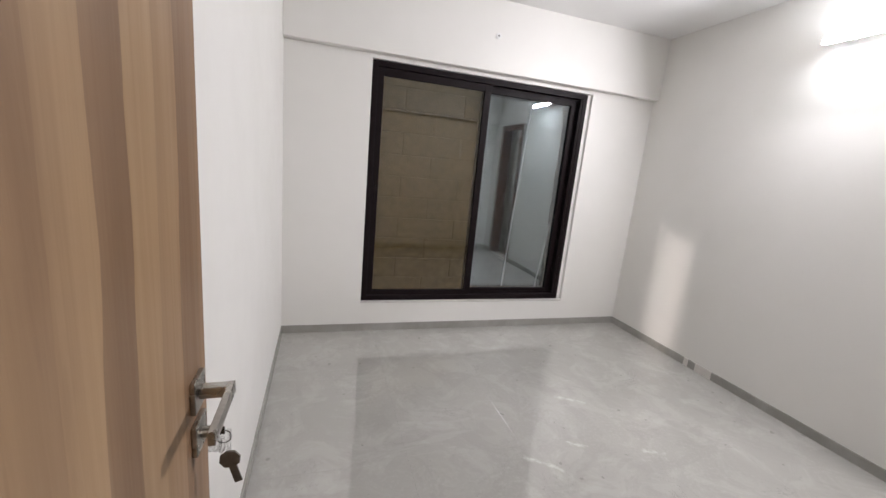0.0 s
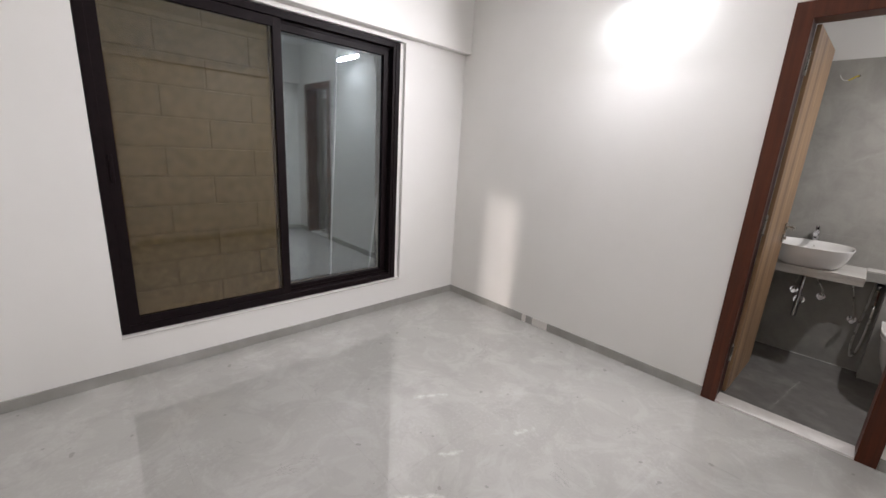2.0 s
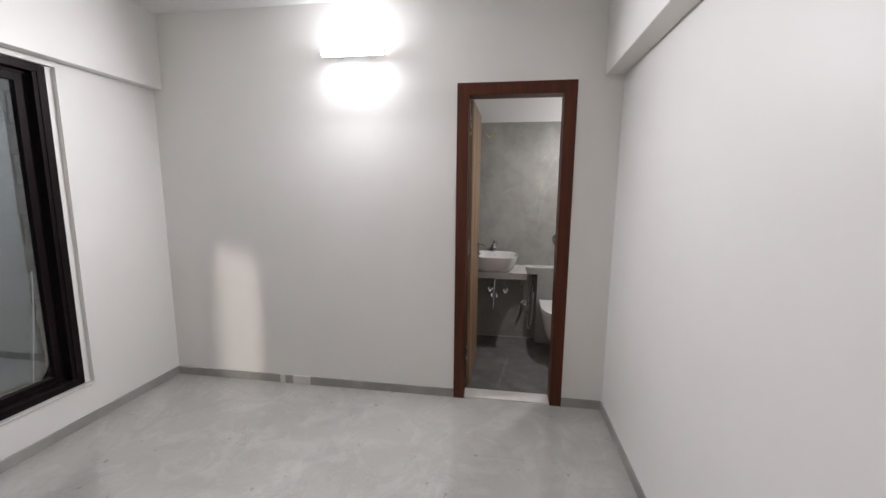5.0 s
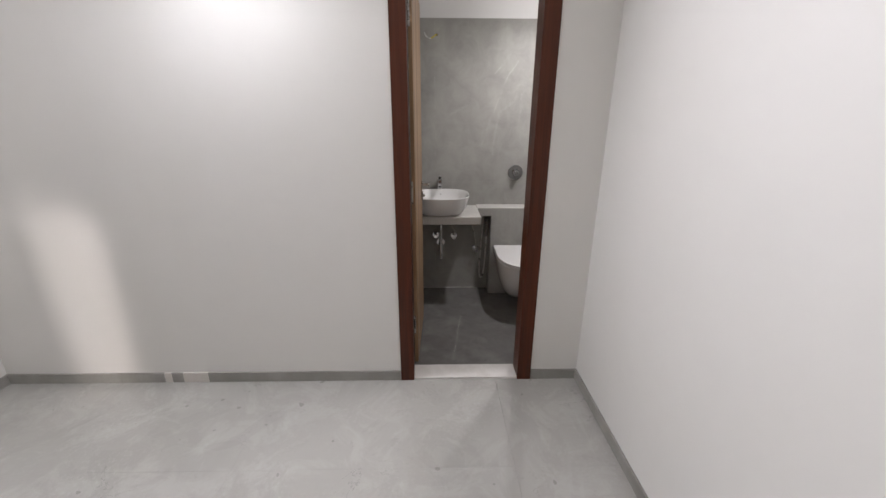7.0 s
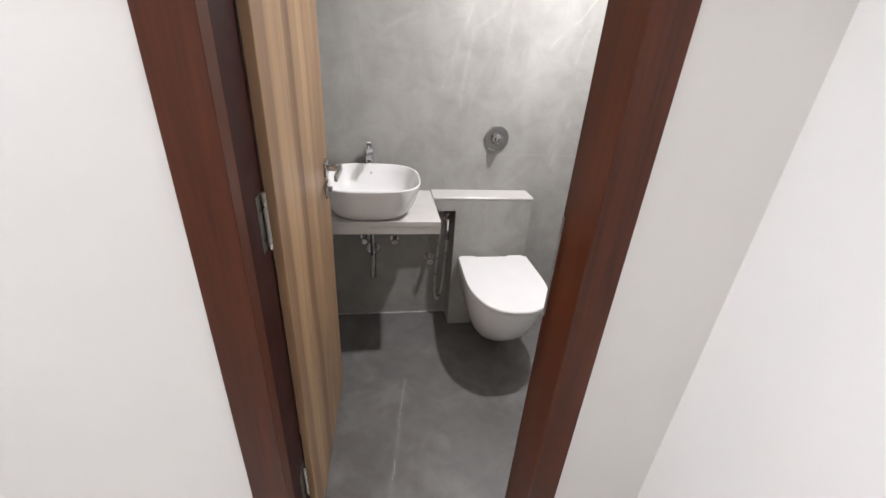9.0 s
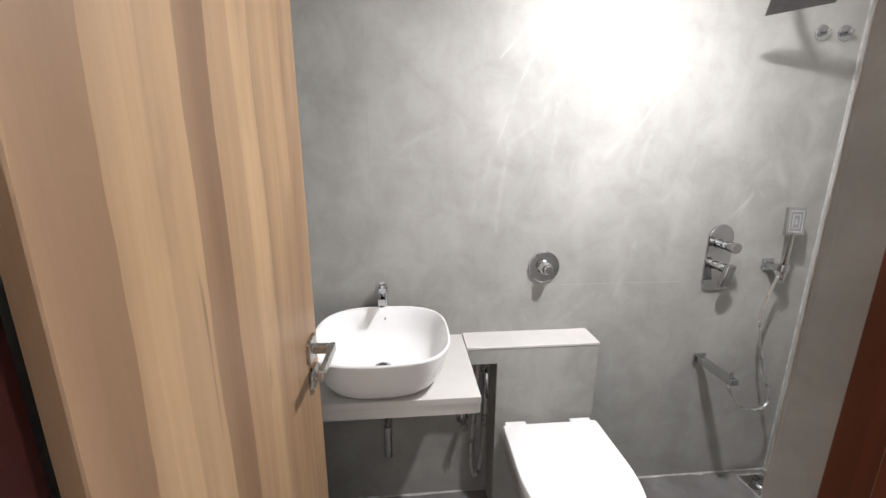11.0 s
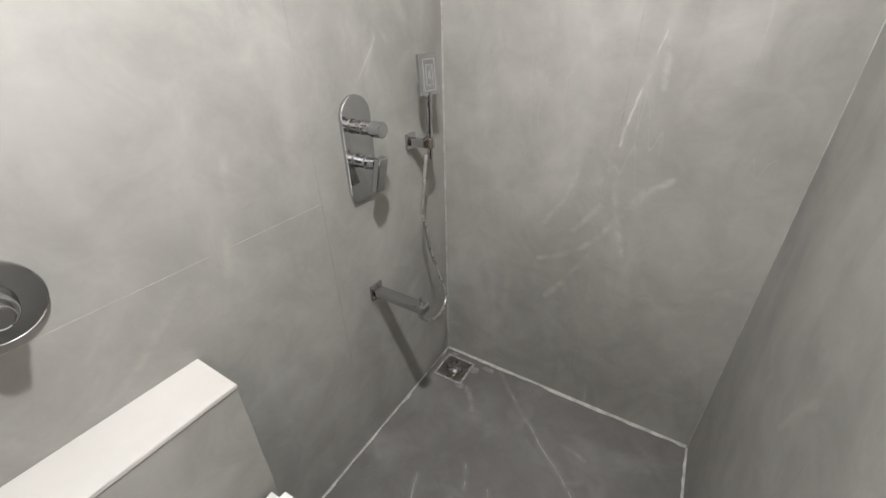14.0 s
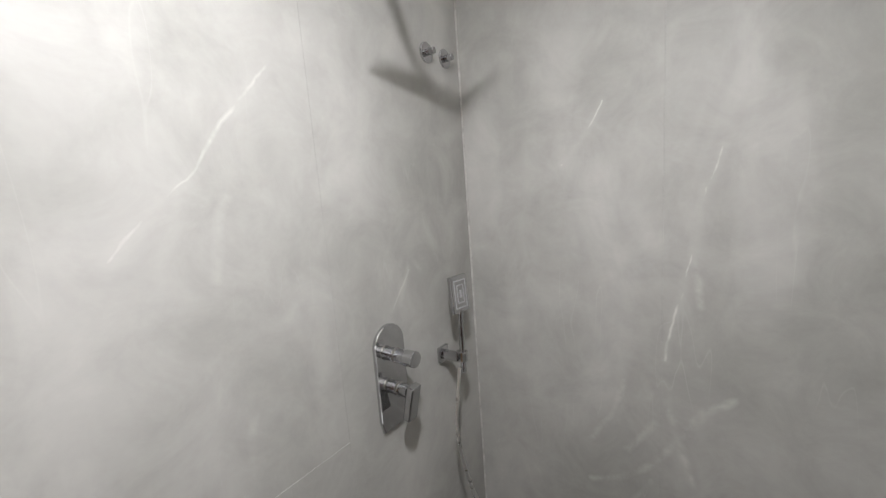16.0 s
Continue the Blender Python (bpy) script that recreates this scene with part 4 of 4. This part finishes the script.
def bath_spout():
    r = root("bath_spout", (BE, -0.548, 0.565), "flat square chrome bath spout on the grey stone wall", "spout")
    y, z = -0.548, 0.566
    part("flange", boxes((BE - 0.008, BE, y - 0.026, y + 0.026, z - 0.026, z + 0.026), bevel=0.003, seg=2), M_CHROME, r)
    part("arm", boxes((BE - 0.190, BE - 0.008, y - 0.017, y + 0.017, z - 0.012, z + 0.012), bevel=0.003, seg=2), M_CHROME, r)
    part("diverter", add_cyl(bmesh.new(), (BE - 0.172, y, z + 0.012), (BE - 0.172, y, z + 0.034), 0.005, n=12), M_CHROME, r)
    return r


def hand_shower():
    r = root("hand_shower", (1.25, -0.79, 0.95), "flat chrome hand shower hanging in a wall bracket", "hand shower")
    y = -0.772
    part("bracket", boxes((BE - 0.010, BE, y - 0.022, y + 0.022, 0.952, 0.998), (BE - 0.060, BE - 0.010, y - 0.012, y + 0.012, 0.963, 0.985), bevel=0.002, seg=2), M_CHROME, r)
    part("clip", add_cyl(bmesh.new(), (BE - 0.066, y - 0.010, 0.960), (BE - 0.066, y - 0.010, 0.990), 0.017, n=20, bevel=0.002), M_CHROME, r)
    hx, hy = BE - 0.066, y - 0.012
    part("handle", add_cyl(bmesh.new(), (hx, hy, 0.925), (hx, hy - 0.004, 1.115), 0.0085, n=16, bevel=0.001), M_CHROME, r)
    bm = boxes((-0.007, 0.007, -0.034, 0.034, 0.0, 0.105), bevel=0.003, seg=2)
    bmesh.ops.transform(bm, matrix=pose(hx, hy - 0.006, 1.105, 0, 4, -9), verts=bm.verts)
    hd = part("shower_head", bm, M_CHROME, r, "flat rectangular head")
    bm = bmesh.new()
    for a, b, c, d in ((-0.024, 0.024, 0.012, 0.015), (-0.024, 0.024, 0.090, 0.093), (-0.024, -0.021, 0.015, 0.090), (0.021, 0.024, 0.015, 0.090), (-0.014, 0.014, 0.026, 0.029),
                       (-0.014, 0.014, 0.076, 0.079), (-0.014, -0.011, 0.029, 0.076), (0.011, 0.014, 0.029, 0.076), (-0.004, 0.004, 0.042, 0.063)):
        add_box(bm, -0.0085, -0.007, a, b, c, d)
    bmesh.ops.transform(bm, matrix=pose(hx, hy - 0.006, 1.105, 0, 4, -9), verts=bm.verts)
    part("nozzle_field", bm, M_NOZZLE, hd, "grey rubber nozzle lines")
    hose = [(1.238, -0.764, 0.945), (1.236, -0.742, 0.87), (1.232, -0.722, 0.775), (1.228, -0.736, 0.668), (1.222, -0.765, 0.565), (1.212, -0.805, 0.440), (1.206, -0.798, 0.392), (1.195, -0.735, 0.382),
            (1.175, -0.640, 0.430), (1.150, -0.565, 0.515), (1.136, -0.550, 0.552)]
    part("hose", add_tube(bmesh.new(), hose, 0.0050, 10), M_HOSE, r, "slim chrome hose", smooth=True)
    return r


def rain_shower():
    r = root("rain_shower", (BE, -0.545, 1.957), "square grey overhead shower plate on a chrome wall arm", "rain shower")
    part("rose", add_cyl(bmesh.new(), (BE - 0.012, -0.545, 1.957), (BE, -0.545, 1.957), 0.030, 0.032, 32, 0.003), M_CHROME, r)
    c = Vector(HEAD_C)
    m = Matrix.Translation(c) @ Euler([radians(a) for a in HEAD_R]).to_matrix().to_4x4()
    top = m @ Vector((0, 0, 0.018))
    part("arm", add_tube(bmesh.new(), [(BE - 0.005, -0.545, 1.957), (BE - 0.08, (-0.545 * 0.75 + top.y * 0.25), 1.963), ((BE + top.x) / 2 - 0.03, (-0.545 + top.y) / 2, 1.962), (top.x + 0.03, top.y, top.z + 0.035), tuple(top)], 0.010, 14),
         M_CHROME, r, "chrome arm", smooth=True)
    bm = boxes((-HEAD_S / 2, HEAD_S / 2, -HEAD_S / 2, HEAD_S / 2, -0.003, 0.004), bevel=0.001)
    bmesh.ops.transform(bm, matrix=m, verts=bm.verts)
    hd = part("shower_plate", bm, M_SHOWER, r, "thin square plate")
    part("joint", add_cyl(bmesh.new(), m @ Vector((0, 0, 0.003)), m @ Vector((0, 0, 0.022)), 0.016, n=20, bevel=0.002), M_CHROME, r)
    return r


def stop_cap(y, z):
    r = root("stop_cock_cap", (BE, y, z), "small round chrome cap on the grey stone wall", "wall fitting", "caps under the overhead shower")
    part("flange", add_cyl(bmesh.new(), (BE - 0.006, y, z), (BE, y, z), 0.027, n=28, bevel=0.002), M_CHROME, r)
    part("stem", add_cyl(bmesh.new(), (BE - 0.030, y, z), (BE - 0.006, y, z), 0.009, n=16, bevel=0.002), M_CHROME, r)
    return r


def health_faucet():
    r = root("health_faucet", (1.25, 0.40, 0.45), "chrome bidet spray with looped hose, hanging beside the cistern box", "bidet spray")
    part("bracket", boxes((BE - 0.045, BE, 0.366, 0.392, 0.575, 0.612), bevel=0.003), M_CHROME, r)
    part("head", add_cyl(bmesh.new(), (1.222, 0.378, 0.635), (1.252, 0.378, 0.598), 0.016, 0.013, 18, 0.003), M_CHROME, r)
    part("handle", add_cyl(bmesh.new(), (1.248, 0.378, 0.604), (1.252, 0.372, 0.480), 0.0095, n=16, bevel=0.001), M_CHROME, r)
    part("trigger", boxes((1.226, 1.232, 0.368, 0.380, 0.520, 0.592), bevel=0.002), M_CHROME, r)
    part("collar", add_cyl(bmesh.new(), (1.252, 0.372, 0.470), (1.252, 0.372, 0.486), 0.012, n=16, bevel=0.001), M_CHROME, r)
    part("hose", add_tube(bmesh.new(), [(1.252, 0.372, 0.472), (1.253, 0.374, 0.36), (1.258, 0.380, 0.20), (1.262, 0.395, 0.105), (1.268, 0.412, 0.10), (1.272, 0.420, 0.20), (1.274, 0.410, 0.40), (1.278, 0.400, 0.58), (1.290, 0.398, 0.635)], 0.0065, 8), M_HOSE, r, "steel hose", smooth=True)
    return r


def floor_drain():
    r = root("floor_drain", (1.205, -0.850, BF), "square steel floor drain with a domed grating", "floor drain")
    x, y = 1.212, -0.868
    part("rim", boxes((x - 0.065, x + 0.065, y - 0.065, y - 0.056, BF, BF + 0.003), (x - 0.065, x + 0.065, y + 0.056, y + 0.065, BF, BF + 0.003),
                      (x - 0.065, x - 0.056, y - 0.056, y + 0.056, BF, BF + 0.003), (x + 0.056, x + 0.065, y - 0.056, y + 0.056, BF, BF + 0.003)), M_EDGE, r, "cement edge")
    part("tray", boxes((x - 0.056, x + 0.056, y - 0.056, y + 0.056, BF, BF + 0.0015)), M_STEEL, r, "steel tray")
    bm = loft(bmesh.new(), [oval(x, y, 0.036 * math.cos(t), 0.036 * math.cos(t), BF + 0.0015 + 0.020 * math.sin(t), 2, 28) for t in [i * 1.45 / 6 for i in range(7)]])
    d = part("grating", bm, M_CHROME, r, "domed steel grating", smooth=True)
    bm = bmesh.new()
    for ring, n in ((0.6, 6), (1.0, 5)):
        for i in range(n):
            a = 2 * math.pi * i / n + ring
            p = Vector((x + 0.036 * math.cos(ring) * math.cos(a), y + 0.036 * math.cos(ring) * math.sin(a), BF + 0.0018 + 0.020 * math.sin(ring)))
            add_cyl(bm, p - Vector((0, 0, 0.001)), p + Vector((0, 0, 0.0012)), 0.003, n=8)
    part("hole", bm, M_DARK, d)
    return r


def socket_plate(name, x, y, z, face, label):
    r = root(name, (x, y, z - 0.045), label, "switch plate")
    part("plate", boxes((x - 0.044, x + 0.044, min(y, y + 0.012 * face), max(y, y + 0.012 * face), z - 0.045, z + 0.045), bevel=0.002, seg=2), M_PLASTIC, r)
    part("button", boxes((x - 0.012, x + 0.012, min(y + 0.012 * face, y + 0.016 * face), max(y + 0.012 * face, y + 0.016 * face), z - 0.02, z + 0.02), bevel=0.001), M_PLASTIC, r)
    return r


def loose_wire():
    r = root("loose_cable", (BE, 0.795, 1.958), "loose yellow and white cable ends sticking out of grey stone", "cable")
    part("hole", add_cyl(bmesh.new(), (BE - 0.002, 0.780, 1.967), (BE, 0.780, 1.967), 0.008, n=16), M_DARK, r)
    part("yellow_wire", add_tube(bmesh.new(), [(BE, 0.780, 1.967), (BE - 0.03, 0.788, 1.962), (BE - 0.05, 0.806, 1.945), (BE - 0.055, 0.822, 1.935)], 0.0045, 8), M_YELLOW, r, "yellow sleeve")
    part("white_wire", add_tube(bmesh.new(), [(BE - 0.055, 0.822, 1.935), (BE - 0.06, 0.845, 1.938), (BE - 0.058, 0.860, 1.955), (BE - 0.055, 0.868, 1.972)], 0.002, 6), M_PLASTIC, r, "bare pale strand")
    return r


def hanging_bulb():
    x, y, z = LAMP[0], LAMP[1], LAMP[2] + 0.042
    r = root("hanging_bulb", (x, y, z), "lit white LED bulb hanging from the ceiling by its cable", "lamp")
    bm = loft(bmesh.new(), [oval(x, y, 0.030 * math.sin(t), 0.030 * math.sin(t), z - 0.030 * math.cos(t), 2, 24) for t in [0.15 + i * 2.4 / 10 for i in range(11)]])
    part("bulb", bm, M_BATHGLOW, r, "glowing opal bulb", smooth=True)
    part("cap", add_cyl(bmesh.new(), (x, y, z + 0.024), (x, y, z + 0.060), 0.021, 0.014, 24), M_PLASTIC, r)
    part("holder", add_cyl(bmesh.new(), (x, y, z + 0.060), (x, y, z + 0.095), 0.018, n=24, bevel=0.003), M_DARK, r)
    part("cord", add_tube(bmesh.new(), [(x, y, z + 0.09), (x + 0.004, y, z + 0.25), (x, y, BC)], 0.003, 8), M_PLASTIC, r)
    return r


window()
film()
film_cord([(-1.140, 3.277, 1.96), (-1.168, 3.277, 1.30), (-1.190, 3.277, 0.85), (-1.209, 3.277, 0.345)])
film_cord([(-0.795, 3.277, 0.97), (-0.818, 3.277, 0.72), (-0.864, 3.277, 0.345)])
batten()
fan_hook()
entrance_door()
keys()
bathroom_door()
counter()
cistern_box()
basin()
tap()
bottle_trap()
angle_valve(0.792, 0.468, 0.775, "chrome angle valve with a steel hose under the counter")
angle_valve(0.640, 0.460, 0.70, "chrome angle valve with a steel hose under the counter")
angle_valve(0.455, 0.345, 0.50, "chrome angle valve with a steel hose, beside the niche")
wc()
flush_knob()
mixer()
bath_spout()
hand_shower()
rain_shower()
stop_cap(-0.805, 1.819)
stop_cap(-0.893, 1.821)
health_faucet()
floor_drain()
socket_plate("switch_plate", 1.028, BS, 2.018, 1, "white square switch plate on the grey stone wall")
socket_plate("switch_plate", 1.235, BN, 2.03, -1, "white square switch plate beside the bathroom door")
loose_wire()
hanging_bulb()

# ---- grout lines, then the laid pieces ----
G = 0.004
structure("grout_corner", boxes((BE - G, BE, BS, BS + G, BF, TT), (SWX, SWX + 0.0015, BS, BS + 0.0015, BF, TT), (SWX - 0.0015, SWX + 0.0005, SWY - 0.001, SWY + 0.0005, BF, TT)), M_GROUT, "thin white grout in the corners")
def ragged(bm, a, b, out, w, seed, spots=()):
    """A flat grout fillet from a to b against a wall, its free edge uneven. out: away from the wall."""
    rnd = random.Random(seed)
    a, b, out = Vector(a), Vector(b), Vector(out)
    n = max(4, int((b - a).length / 0.018))
    prev, drift = None, 0.0
    for i in range(n + 1):
        t = i / n
        drift = 0.6 * drift + rnd.uniform(-0.3, 0.3) * w
        ww = max(0.0022, w + drift + sum(h * math.exp(-((t - c) / s) ** 2) for c, s, h in spots))
        p, q = a + (b - a) * t, a + (b - a) * t + out * ww
        col = [bm.verts.new(x) for x in (p, p + Vector((0, 0, 0.004)), q + Vector((0, 0, 0.0012)), q)]
        if prev:
            for j in range(3):
                bm.faces.new((prev[j], prev[j + 1], col[j + 1], col[j]))
        prev = col
    return bm


bm = bmesh.new()
ragged(bm, (BE, BS + G, BF), (BE, -0.037, BF), (-1, 0, 0), 0.006, 1, ((0.35, 0.03, 0.005), (0.6, 0.05, 0.003)))
ragged(bm, (SWX + G, BS, BF), (BE - 0.007, BS, BF), (0, 1, 0), 0.009, 2, ((0.42, 0.10, 0.008), (0.2, 0.05, 0.004)))
ragged(bm, (SWX, BS + 0.010, BF), (SWX, SWY, BF), (1, 0, 0), 0.006, 3, ((0.1, 0.05, 0.003),))
ragged(bm, (BE, 0.349, BF), (BE, BN, BF), (-1, 0, 0), 0.005, 4, ((0.4, 0.1, 0.004),))
structure("grout_floor_edge", bm, M_GROUT, "uneven white grout along the floor")
# drawn grout and cement haze round the drain
rnd = random.Random(12)
bm = bmesh.new()
for x, y, rx, ry in ((1.135, -0.905, 0.030, 0.020), (1.150, -0.800, 0.022, 0.016), (1.08, -0.935, 0.035, 0.012), (1.255, -0.945, 0.02, 0.008)):
    bm.faces.new([bm.verts.new((x + rx * math.cos(i * 0.4488) * rnd.uniform(0.6, 1.2), y + ry * math.sin(i * 0.4488) * rnd.uniform(0.6, 1.2), BF + 0.0008)) for i in range(14)])
structure("grout_haze", bm, M_HAZE, "dried cement haze on the floor slab round the drain")


structure("grout_joint", boxes((BE - 0.0005, BE, -0.406, 0.20, 0.9094, 0.9104)), M_GROUT, "hairline white grout joint")


def slabs(parent, name, specs, mat):
    for s in specs:
        part(name, boxes(s, bevel=0.0002), mat, parent)


def under(name):
    return bpy.data.objects[name]


g = 0.0001
slabs(under("bathroom_wall_east"), "tile", [(BE, BE + 0.008, BS - 0.008, -0.406 - g, BF - 0.008, TT), (BE, BE + 0.008, -0.406 + g, 0.794 - g, BF - 0.008, 0.91 - g), (BE, BE + 0.008, -0.406 + g, 0.794 - g, 0.91 + g, TT),
                                            (BE, BE + 0.008, 0.794 + g, BN + 0.008, BF - 0.008, 0.91 - g), (BE, BE + 0.008, 0.794 + g, BN + 0.008, 0.91 + g, TT)], M_TILE_E)
slabs(under("bathroom_wall_south"), "tile", [(0.752 + g, BE, BS - 0.008, BS, BF - 0.008, TT), (SWX, 0.752 - g, BS - 0.008, BS, BF - 0.008, TT)], M_TILE_S)
slabs(under("bathroom_wall_north"), "tile", [(0.112, 0.70 - g, BN, BN + 0.008, BF - 0.008, TT), (0.70 + g, BE, BN, BN + 0.008, BF - 0.008, TT)], M_TILE)
slabs(under("bathroom_wall_west"), "tile", [(SWX - 0.008, SWX, BS, -0.37 - g, BF - 0.008, TT), (SWX - 0.008, SWX, -0.37 + g, SWY, BF - 0.008, TT), (0.104, SWX - 0.008, SWY - 0.008, SWY, BF - 0.008, TT)], M_TILE)
slabs(under("wall_east"), "tile", [(0.10, 0.108, SWY, D0, BF - 0.008, TT), (0.10, 0.108, D1, BN + 0.008, BF - 0.008, TT), (0.10, 0.108, D0, D1, DH, DH + 0.02)], M_TILE)
slabs(under("bathroom_floor_bed"), "floor_tile", [(0.10, 0.70 - g, SWY - 0.008, BN + 0.008, BF - 0.008, BF), (0.70 + g, BE + 0.008, SWY - 0.008, BN + 0.008, BF - 0.008, BF),
                                                  (SWX - 0.008, BE + 0.008, BS - 0.008, SWY - 0.008 - 2 * g, BF - 0.008, BF)], M_BFLOOR)
_rows = [(-0.14, 0.46), (0.46, 1.66), (1.66, 2.86), (2.86, 3.2)]
for ix in range(6):
    for y0, y1 in _rows:
        x1 = -0.6 * ix
        x0 = max(x1 - 0.6, -3.14)
        if x1 - x0 > 0.1:
            part("floor_tile", boxes((x0 + 0.0003, x1 - 0.0003, y0 + 0.0003, y1 - 0.0003, -0.004, 0.0)), M_FLOOR, under("floor"))

# blocks of the wall across the light well
well = structure("light_well_wall", boxes((-4.5, 0.9, YB + 0.012, YB + 0.2, -1.0, 2.8)), M_MORTAR, "unplastered wall of pale aerated blocks across the light well")
_rnd = random.Random(7)
for row in range(15):
    z = -0.45 + row * 0.212
    x = -3.6 + (0.31 if row % 2 else 0.0)
    while x < 0.4:
        bw = 0.60
        d = _rnd.uniform(-0.002, 0.005)
        part("block", boxes((x, x + bw, YB + d, YB + 0.014, z, z + 0.202), bevel=0.003), M_BLOCK, well)
        x += bw + 0.012
